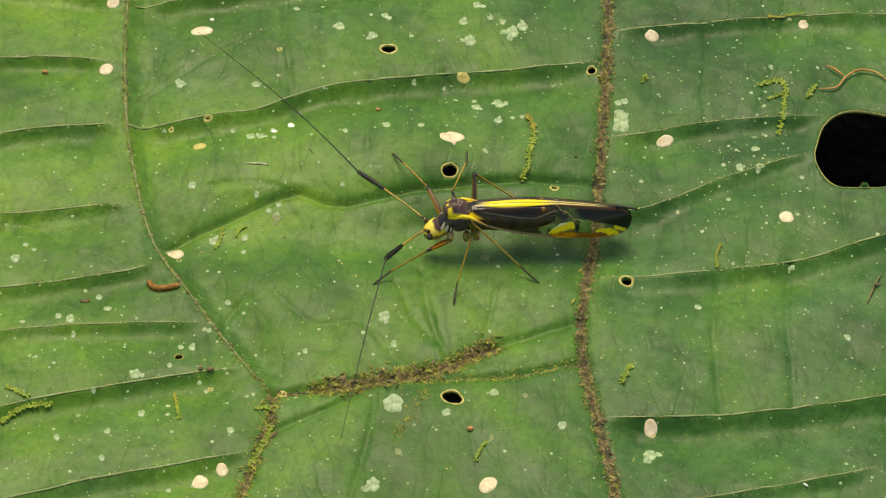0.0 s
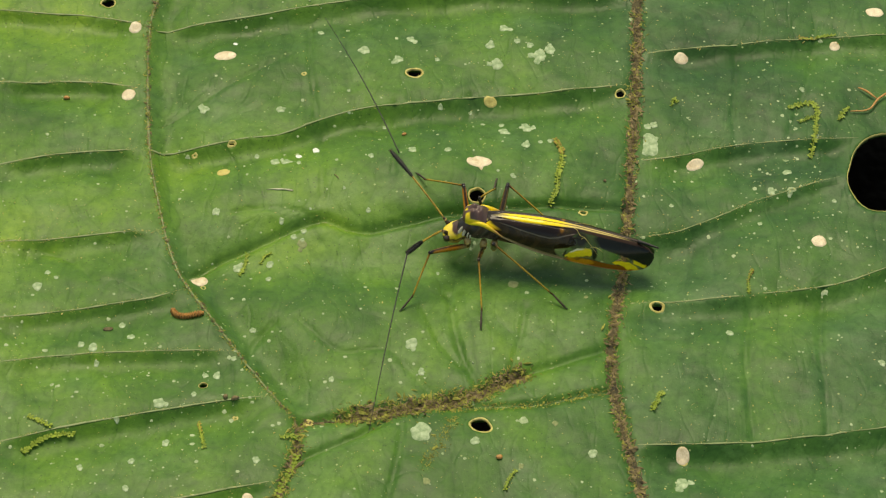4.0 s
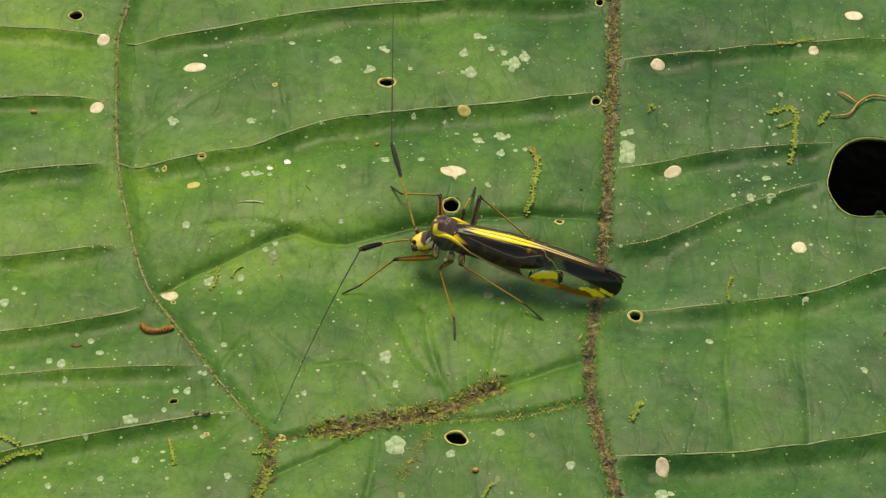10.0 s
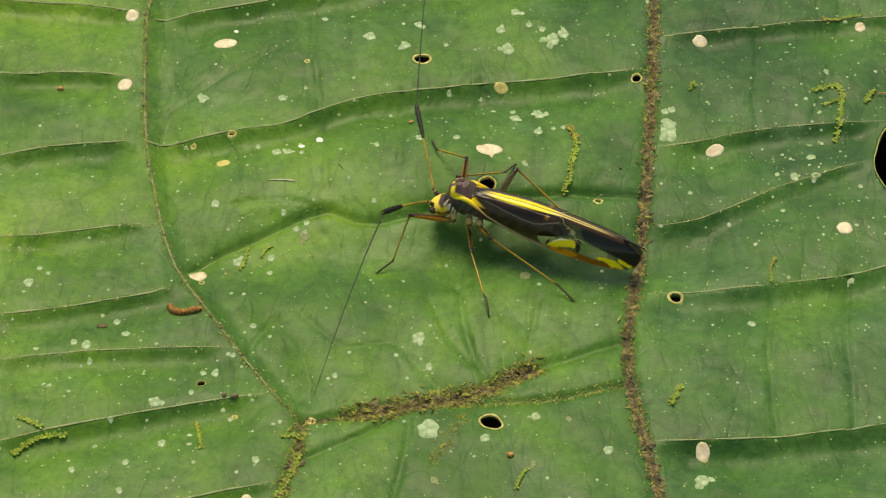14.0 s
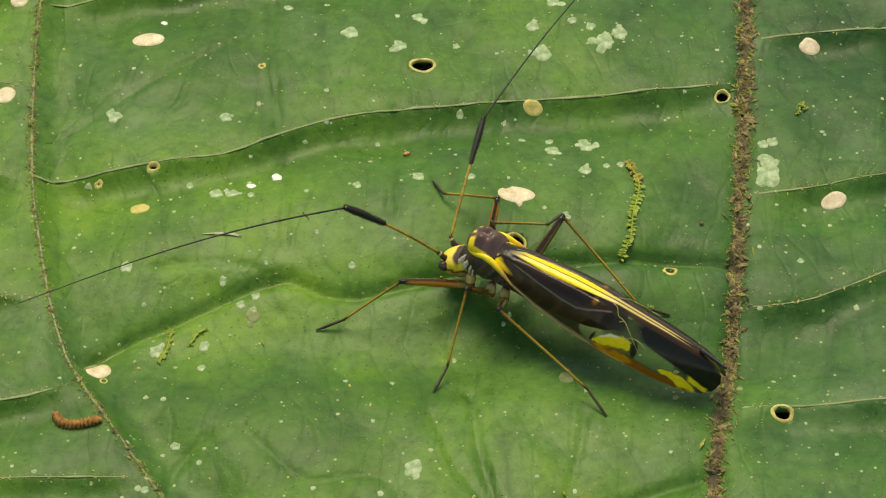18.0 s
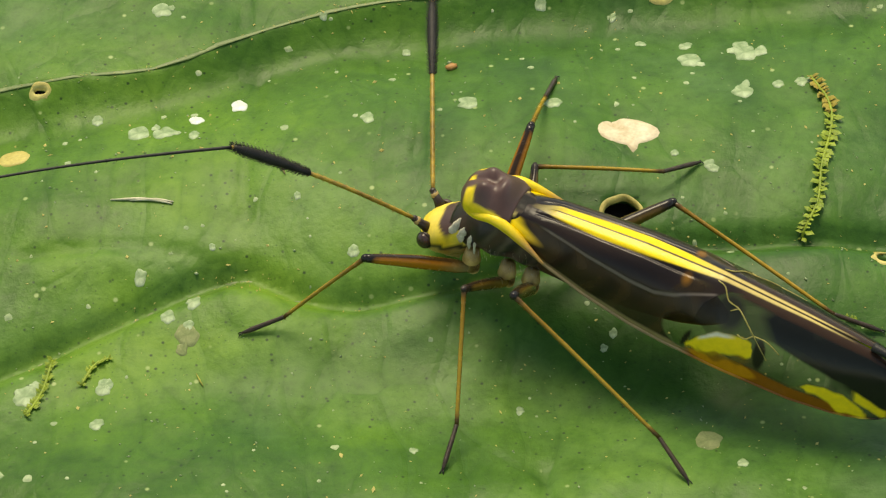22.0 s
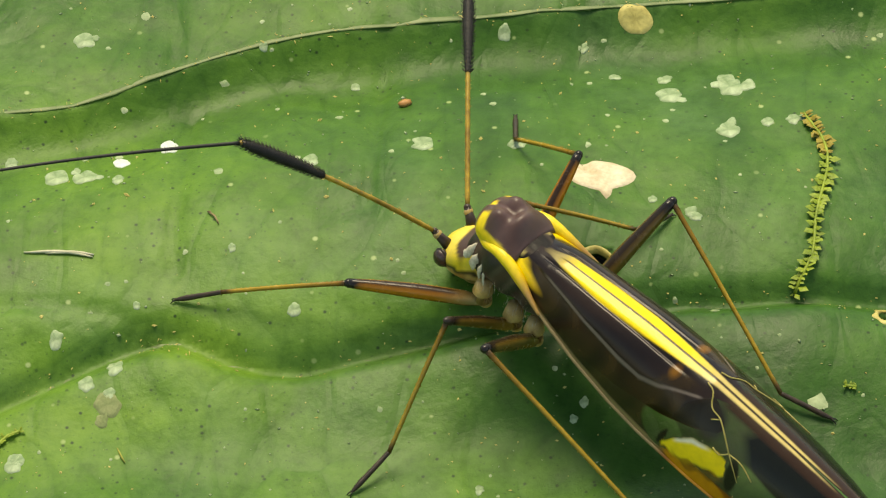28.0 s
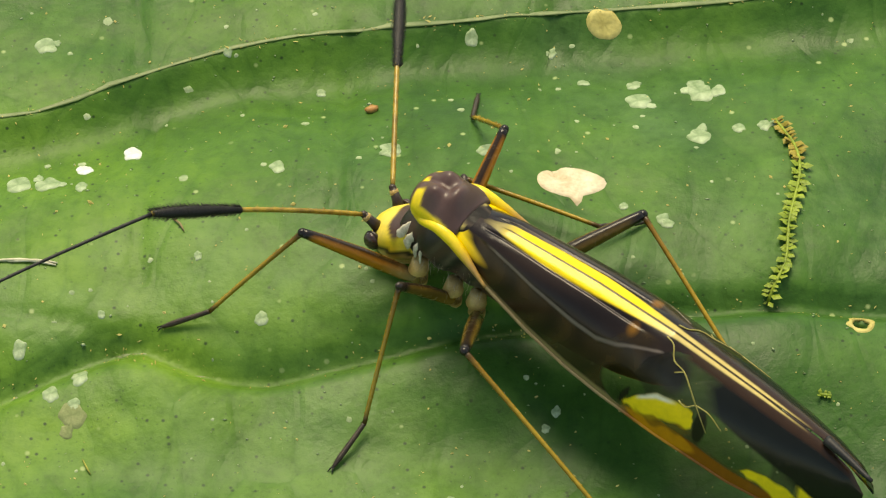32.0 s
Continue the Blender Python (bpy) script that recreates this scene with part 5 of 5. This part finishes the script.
def build_antenna(side):
    base, root = (1.36, 0.30 * side, 1.24), np.array((1.62, 0.43 * side, 1.55))
    v, f = joined([tube(np.array([base, (1.46, 0.36 * side, 1.37), root]), (0.13, 0.10, 0.07), 12), ball(root, (0.075, 0.075, 0.075), 6, 8)])
    scape = mesh_object("antenna_scape", v, f, LIMB_DARK, bug, "short dark antenna base")
    v, f = ball((1.565, 0.405 * side, 1.485), (0.085, 0.10, 0.09), 8, 10)
    mesh_object("pale_ring", v, f, CREAM, scape, "cream ring")
    ped = limb("antenna_pedicel", PEDICEL, ((0, 0.042), (0.06, 0.05), (0.6, 0.048), (0.62, 0.055), (1, 0.05)), AMBER, 0.10, 420, 0.07, "long amber antenna segment")
    t = np.linspace(0.60, 1.0, 22)
    line = np.c_[t * PEDICEL, np.zeros(22), 0.10 * np.sin(t * math.pi)]
    r = np.interp(t, (0.60, 0.68, 0.80, 0.93, 1.0), (0.054, 0.075, 0.105, 0.10, 0.05))
    v, f = joined([tube(line, r, 12), bristles(line, r, 3800, 0.13, 77, 1.1, 0.0045)])
    mesh_object("bristly_club", v, f, BLACK, ped, "black bristly thickened end")
    t = np.linspace(0, 1, 60)
    line = np.c_[t * FLAGELLUM, np.zeros(60), 0.55 * np.sin(t * math.pi) * (1 - 0.3 * t)]
    r = np.interp(t, (0, 0.02, 0.5, 1), (0.036, 0.034, 0.025, 0.012))
    v, f = joined([tube(line, r, 8), bristles(line, r, 500, 0.06, 78, 0.5)])
    fl = mesh_object("antenna_flagellum", v, f, BLACK, bug, "hair-thin black outer antenna")
    return ped, fl, root


ANTENNAE = {1: build_antenna(1), -1: build_antenna(-1)}
# hip in the bug's space, lengths of thigh, shin and foot, and the point towards which the knee bends
LEGS = {}


def front_thigh(t, up):
    c = blend((0.30, 0.24, 0.10), (0.44, 0.17, 0.013), edge(t - 0.22, 0.3))
    c = blend(c, (0.030, 0.016, 0.006), edge(up - 0.86, 0.16) * edge(t - 0.15, 0.2))
    c = blend(c, (0.16, 0.085, 0.010), edge(-0.45 - up, 0.4))
    return blend(c, DARK, edge(t - 0.93, 0.05))


def dark_thigh(t, up):
    c = blend((0.34, 0.21, 0.04), (0.15, 0.095, 0.018), edge(t - 0.30, 0.4))
    c = blend(c, (0.025, 0.016, 0.008), edge(up - 0.82, 0.2) * edge(t - 0.2, 0.2))
    return blend(c, DARK, edge(t - 0.90, 0.08))


def shin_hue(t, up):
    c = blend((0.20, 0.105, 0.012), (0.36, 0.235, 0.026), edge(t - 0.25, 0.4))
    c = blend(c, (0.13, 0.08, 0.012), edge(0.5 - np.abs(up), 0.6) * 0.4)
    return blend(blend(c, DARK, edge(0.04 - t, 0.03)), (0.09, 0.05, 0.012), edge(t - 0.93, 0.06))


def build_leg(key, hip, thigh, shin, foot, knee, stout):
    up = (hip[0] - 0.02, hip[1] * 1.05, hip[2] + 0.62)
    v, f = joined([tube(np.array([up, (hip[0], hip[1] * 1.15, hip[2] + 0.35), (hip[0], hip[1] * 1.12, hip[2] + 0.12), hip]), (0.15, 0.20, 0.17, 0.11), 16), ball(hip, (0.13, 0.13, 0.13), 8, 12)])
    mesh_object("coxa", v, f, COXA, bug, "tan hip joint")
    k = stout
    femur = limb("femur", thigh, ((0, 0.08 * k), (0.15, 0.145 * k), (0.5, 0.15 * k), (0.85, 0.115 * k), (1, 0.09 * k)), GLOSSY, 0.03, 200, 0.05, "thigh, amber to dark brown", hue=front_thigh if key[0] == "F" else dark_thigh)
    v, f = joined([ball((thigh * 0.97, 0, 0), (0.16, 0.088, 0.092), 8, 10)])
    mesh_object("knee", v, f, LIMB_DARK, femur, "dark knee")
    tibia = limb("tibia", shin, ((0, 0.062), (0.1, 0.048), (0.9, 0.042), (1, 0.046)), GLOSSY, 0.02, 420, 0.06, "thin bristly amber shin", hue=shin_hue)
    tarsus = limb("tarsus", foot, ((0, 0.045), (0.4, 0.05), (0.8, 0.055), (1, 0.03)), LIMB_DARK, 0.0, 120, 0.05, "dark foot")
    v, f = joined([tube(np.array([(foot * 0.97, 0, 0), (foot + 0.06, 0.03 * s, 0.01), (foot + 0.12, 0.05 * s, -0.03)]), (0.02, 0.015, 0.006), 6) for s in (1, -1)])
    mesh_object("claws", v, f, BLACK, tarsus, "pair of tiny claws")
    LEGS[key] = (np.array(hip), thigh, shin, foot, np.array(knee), femur, tibia, tarsus)


build_leg("FL", (0.28, 0.42, 0.62), 2.60, 2.50, 0.95, (2.07, 2.09, 1.49), 1.00)
build_leg("FR", (0.28, -0.42, 0.62), 2.60, 2.50, 0.95, (0.28, -2.40, 2.32), 1.00)
build_leg("ML", (-0.55, 0.44, 0.62), 2.05, 2.75, 1.00, (-0.40, 2.14, 1.76), 0.85)
build_leg("MR", (-0.55, -0.44, 0.62), 2.05, 2.75, 1.00, (-0.49, -2.44, 1.05), 0.85)
build_leg("HL", (-1.10, 0.44, 0.66), 2.85, 4.10, 1.05, (-1.88, 2.40, 2.57), 1.00)
build_leg("HR", (-1.10, -0.44, 0.66), 2.85, 4.10, 1.05, (-2.89, -2.58, 1.27), 1.10)

# ---- movement ----
# height of the bug's own ground level above the leaf's rim
STAND = -0.2
# the bug's place on the leaf and heading: seconds, x, y, degrees
BODY = [
    (0.0, -0.40, 0.64, 186.1),
    (0.5, -0.41, 1.00, 181.0),
    (1.0, -0.74, 1.18, 179.5),
    (1.5, -0.59, 1.11, 182.0),
    (2.0, -0.64, 0.70, 184.0),
    (2.5, -0.53, 0.84, 182.0),
    (4.5, -0.87, 2.12, 170.9),
    (5.0, -0.77, 1.93, 171.7),
    (5.5, -0.82, 1.62, 174.9),
    (6.0, -0.87, 1.17, 180.1),
    (6.5, -0.76, 0.87, 183.1),
    (7.0, -0.85, 0.57, 185.2),
    (7.5, -1.00, 0.73, 181.7),
    (8.0, -1.00, 0.84, 178.9),
    (8.5, -1.14, 1.22, 173.1),
    (9.0, -1.03, 1.38, 170.5),
    (9.5, -1.28, 1.67, 167.2),
    (10.0, -1.08, 1.83, 164.0),
    (10.5, -1.13, 2.17, 160.1),
    (11.0, -1.14, 2.12, 160.5),
    (11.5, -1.13, 2.19, 160.0),
    (12.0, -1.36, 2.38, 159.4),
    (12.5, -1.36, 2.48, 159.4),
    (13.0, -1.64, 2.47, 161.7),
    (13.5, -1.81, 2.76, 161.1),
    (15.5, -2.08, 3.03, 158.2),
    (16.0, -1.77, 3.09, 154.6),
    (16.5, -1.41, 3.17, 149.6),
    (17.0, -1.67, 3.32, 150.3),
    (17.5, -1.58, 3.26, 149.8),
    (18.0, -1.65, 3.37, 150.0),
    (18.5, -1.94, 3.22, 152.4),
    (19.0, -2.51, 3.07, 159.1),
    (19.5, -2.87, 3.19, 160.2),
    (20.0, -3.15, 3.61, 157.6),
    (20.5, -3.11, 3.82, 153.8),
    (21.0, -3.14, 3.80, 155.2),
    (21.5, -3.22, 3.81, 155.2),
    (22.0, -3.27, 3.81, 156.0),
    (22.5, -3.18, 3.82, 155.3),
    (23.0, -3.18, 3.84, 155.0),
    (23.5, -3.23, 3.70, 157.1),
    (24.0, -3.22, 3.75, 156.7),
    (24.5, -3.40, 3.74, 157.0),
    (26.5, -2.66, 4.58, 138.8),
    (27.0, -2.19, 4.43, 136.6),
    (27.5, -2.23, 4.46, 136.2),
    (28.0, -2.14, 4.37, 136.3),
    (28.5, -2.12, 4.65, 135.1),
    (29.0, -2.20, 4.72, 137.0),
    (29.5, -2.30, 4.83, 137.8),
    (30.0, -2.05, 5.12, 133.7),
    (30.5, -1.85, 5.27, 131.4),
    (31.0, -1.96, 5.36, 132.5),
    (31.5, -2.53, 5.37, 138.0),
    (32.0, -2.83, 5.16, 143.4),
]
# where each foot stands: seconds, x, y
FEET = {
    "FL": [(0, -4.51, -2.49), (8.4, -4.51, -2.46), (8.9, -6.02, -1.38), (9.5, -6.12, -0.08), (16.5, -6.12, 0.18), (17, -7.37, 1.84), (19.4, -7.36, 1.84), (20, -8.35, 1.57), (20.6, -8.50, 2.39), (24.5, -8.49, 2.39), (26.5, -8.67, 4.61), (28.3, -8.59, 4.56), (29, -8.33, 4.31), (32, -8.13, 4.20)],
    "ML": [(0, -0.43, -3.82), (13, -0.57, -3.56), (13.5, -0.60, -3.56), (15.5, -0.78, -3.49), (16, -2.25, -2.65), (16.5, -3.41, -1.06), (21, -3.14, -1.04), (21.8, -4.13, -1.21), (24.5, -4.13, -1.21), (26.5, -5.04, 0.53), (29, -4.93, 0.59), (30, -4.76, 1.31), (32, -4.81, 1.38)],
    "HL": [(0, 3.94, -2.12), (13.5, 3.81, -2.19), (15.5, 2.54, -2.41), (20, 2.43, -2.09), (20.8, 0.95, -1.66), (22, 0.79, -1.54), (24.5, 0.79, -1.50), (26.5, 0.76, -1.51), (32, 0.76, -1.51)],
    "FR": [(0, -3.87, 6.56), (7, -3.86, 6.56), (10, -3.69, 6.34), (12.5, -3.60, 6.44), (13, -3.30, 8.08), (20.3, -3.53, 8.02), (21, -2.09, 9.37), (28, -2.22, 9.31), (31, -2.13, 9.57), (32, -2.36, 10.40)],
    "MR": [(0, 0.28, 6.49), (5, 0.38, 6.33), (16, 0.90, 6.52), (17, 1.24, 6.63), (19, 0.99, 6.71), (24.5, 1.04, 6.70), (27, 0.85, 6.57), (32, 0.88, 6.57)],
    "HR": [(0, 5.06, 2.88), (16.5, 4.78, 2.69), (24.5, 4.81, 2.73), (26.5, 3.84, 2.29), (32, 3.83, 2.30)],
}
# antennae in the bug's space: seconds, heading and lift of the long segment, heading and lift of the outer part
FEELERS = {
    1: [
        (0, 55.4, 24.6, 73.6, -1.4),
        (1, 48.2, 28.5, 68.1, -1.3),
        (2, 61.2, 19.1, 72.3, -1.4),
        (2.5, 52.5, 21.8, 71.2, -1.2),
        (4.5, 75.2, 30.5, 92.4, -1.3),
        (5, 65.3, 26.0, 81.4, -1.6),
        (5.5, 68.3, 19.5, 85.8, -1.4),
        (6, 69.0, 21.0, 82.9, -1.7),
        (6.5, 67.0, 18.1, 86.1, -1.7),
        (7, 65.6, 27.2, 78.7, -0.9),
        (7.5, 49.8, 28.7, 55.8, -1.9),
        (8, 55.0, 32.6, 71.7, -1.4),
        (8.5, 54.3, 35.8, 69.1, -1.6),
        (9, 69.8, 30.3, 84.1, -1.6),
        (10, 66.2, 33.1, 85.9, -1.6),
        (11, 74.0, 32.3, 92.8, -1.6),
        (12, 74.2, 33.8, 96.7, -1.8),
        (13, 69.8, 25.2, 94.7, -1.4),
        (13.5, 72.8, 28.8, 94.1, -1.8),
        (15.5, 77.5, 41.0, 94.0, -1.6),
        (16, 75.5, 36.5, 94.6, -1.2),
        (16.5, 46.6, 40.1, 56.0, -1.4),
        (17, 44.6, 34.2, 59.4, -1.7),
        (18, 46.5, 44.0, 51.8, -1.9),
        (18.5, 50.8, 34.1, 58.5, -1.5),
        (19, 50.8, 12.8, 74.8, -1.4),
        (19.5, 46.1, 22.2, 59.9, -1.2),
        (20, 47.4, 26.4, 57.0, -1.7),
        (20.5, 47.0, 31.4, 41.6, -1.4),
        (21, 47.8, 31.6, 56.8, -1.4),
        (21.5, 40.9, 37.0, 38.4, -1.3),
        (22, 36.1, 38.9, 39.0, -1.7),
        (23, 32.4, 39.7, 37.1, -1.5),
        (23.5, 45.2, 35.3, 35.8, -2.0),
        (24, 41.8, 33.7, 43.7, -2.1),
        (24.5, 35.8, 37.0, 35.5, -2.2),
        (26.5, 52.3, 44.6, 50.6, -2.3),
        (27, 51.2, 45.3, 55.4, -1.5),
        (28, 55.2, 41.7, 58.1, -1.4),
        (29, 59.5, 35.8, 66.1, -1.7),
        (30, 45.7, 47.8, 46.6, -1.8),
        (31, 59.6, 39.3, 65.6, -1.0),
        (31.5, 71.2, 23.0, 81.7, -2.5),
        (32, 64.8, 26.7, 73.8, -2.1),
    ],
    -1: [
        (0, -48.9, -0.4, -44.9, 15.9),
        (1, -42.2, -0.2, -42.9, 4.8),
        (2, 16.5, 40.8, -41.0, -1.6),
        (2.5, 18.9, 50.8, -37.5, 9.9),
        (4.5, -51.2, 14.0, -65.6, -6.8),
        (5, -51.5, 14.7, -61.8, 7.4),
        (5.5, -52.4, 4.2, -55.2, -1.6),
        (6, -59.9, 8.0, -58.9, 24.5),
        (6.5, -51.8, 0.9, -47.5, 19.1),
        (7, -54.3, 5.5, -45.6, 13.6),
        (7.5, -61.5, 20.0, -60.6, 17.7),
        (8, -57.9, 23.2, -62.2, 13.2),
        (8.5, -62.6, 34.1, -74.4, -1.1),
        (9, -57.6, 31.6, -71.1, -1.8),
        (10, -57.6, 24.1, -74.4, -1.7),
        (11, -48.7, 31.9, -66.6, -1.5),
        (12, -47.1, 20.6, -67.4, -7.9),
        (13, -51.5, 17.7, -74.7, -6.8),
        (13.5, -55.7, 19.7, -74.1, -1.9),
        (15.5, -61.1, 18.6, -72.2, -1.8),
        (16, -61.7, 15.8, -83.8, -1.4),
        (16.5, -99.3, 27.4, -132.3, 9.0),
        (17, -62.7, 18.7, -86.5, -1.6),
        (18, -74.7, 22.3, -89.2, -1.6),
        (18.5, -51.0, 21.3, -65.6, -2.1),
        (19, -53.0, 7.2, -79.6, -1.9),
        (19.5, -56.2, 12.3, -72.9, -1.6),
        (20, -60.3, 12.4, -80.0, -0.8),
        (20.5, -57.8, 3.1, -66.5, -2.5),
        (21, -54.9, 6.2, -72.4, -1.4),
        (21.5, -63.1, 7.8, -58.0, -3.2),
        (22, -63.4, 14.4, -63.2, 0.2),
        (23, -60.6, 6.0, -62.2, -1.5),
        (23.5, -51.3, 8.8, -49.8, -1.6),
        (24, -49.2, 11.0, -50.2, -1.0),
        (24.5, -63.0, 9.6, -64.1, -0.8),
        (26.5, -59.5, 8.6, -52.0, -1.6),
        (27, -53.3, 16.0, -48.8, -0.6),
        (28, -44.8, 19.9, -44.1, -0.7),
        (29, -31.4, 23.8, -40.2, -0.1),
        (30, -56.2, 16.3, -52.9, -1.6),
        (31, -40.5, 8.7, -40.0, -1.9),
        (31.5, -29.4, 10.6, -29.1, 0.0),
        (32, -53.2, 8.4, -54.2, -0.8),
    ],
}


def between(rows, t):
    ts = [r[0] for r in rows]
    return [float(np.interp(t, ts, [r[k] for r in rows])) for k in range(1, len(rows[0]))]


def along_x(a, d, up=(0, 0, 1)):
    """The pose at a of a limb that points along d."""
    x = Vector(d).normalized()
    y = Vector(up).cross(x).normalized()
    z = x.cross(y)
    m = Matrix((x, y, z)).transposed().to_4x4()
    m.translation = Vector(a) * MM
    return m


def heading(a, e):
    a, e = radians(a), radians(e)
    return np.array((math.cos(e) * math.cos(a), math.cos(e) * math.sin(a), math.sin(e)))


def leg_pose(key, t):
    hip, thigh, shin, foot, hint, *_ = LEGS[key]
    x, y, turn = between(BODY, t)
    fx, fy = between(FEET[key], t)
    c, s = math.cos(radians(turn)), math.sin(radians(turn))
    toe = np.array((c * (fx - x) + s * (fy - y), -s * (fx - x) + c * (fy - y), float(height(fx, fy)[0]) + 0.06 - STAND))
    out = toe - hip
    out[2] = 0
    out /= np.linalg.norm(out)
    ankle = toe - out * foot * 0.95 + np.array((0, 0, foot * 0.31))
    ankle = toe + (ankle - toe) / np.linalg.norm(ankle - toe) * foot
    d = ankle - hip
    spare = np.linalg.norm(d) - (thigh + shin) * 0.985
    if spare > 0:
        toe, ankle = toe - d / np.linalg.norm(d) * spare, ankle - d / np.linalg.norm(d) * spare
        d = ankle - hip
    n = min(np.linalg.norm(d), (thigh + shin) * 0.995)
    n = max(n, abs(thigh - shin) * 1.02)
    u = d / np.linalg.norm(d)
    q = (thigh ** 2 - shin ** 2 + n * n) / (2 * n)
    h = math.sqrt(max(thigh ** 2 - q * q, 1e-6))
    w = (hint - hip) - u * ((hint - hip) @ u)
    w /= np.linalg.norm(w)
    knee = hip + u * q + w * h
    return along_x(hip, knee - hip), along_x(knee, ankle - knee), along_x(ankle, toe - ankle)


def motions():
    times = [r[0] for r in BODY]
    walk(bug, [(t, pose(x * MM, y * MM, STAND * MM, 0, 0, a)) for t, x, y, a in BODY])
    for key, (hip, thigh, shin, foot, hint, femur, tibia, tarsus) in LEGS.items():
        poses = [(t, leg_pose(key, t)) for t in times]
        for k, piece in enumerate((femur, tibia, tarsus)):
            walk(piece, [(t, m[k]) for t, m in poses])
    for side, rows in FEELERS.items():
        pedicel, flagellum, root = ANTENNAE[side]
        poses = [(t, heading(a, e), heading(b, g)) for t, a, e, b, g in rows]
        walk(pedicel, [(t, along_x(root, d)) for t, d, _ in poses])
        walk(flagellum, [(t, along_x(root + d * PEDICEL, q)) for t, d, q in poses])


motions()
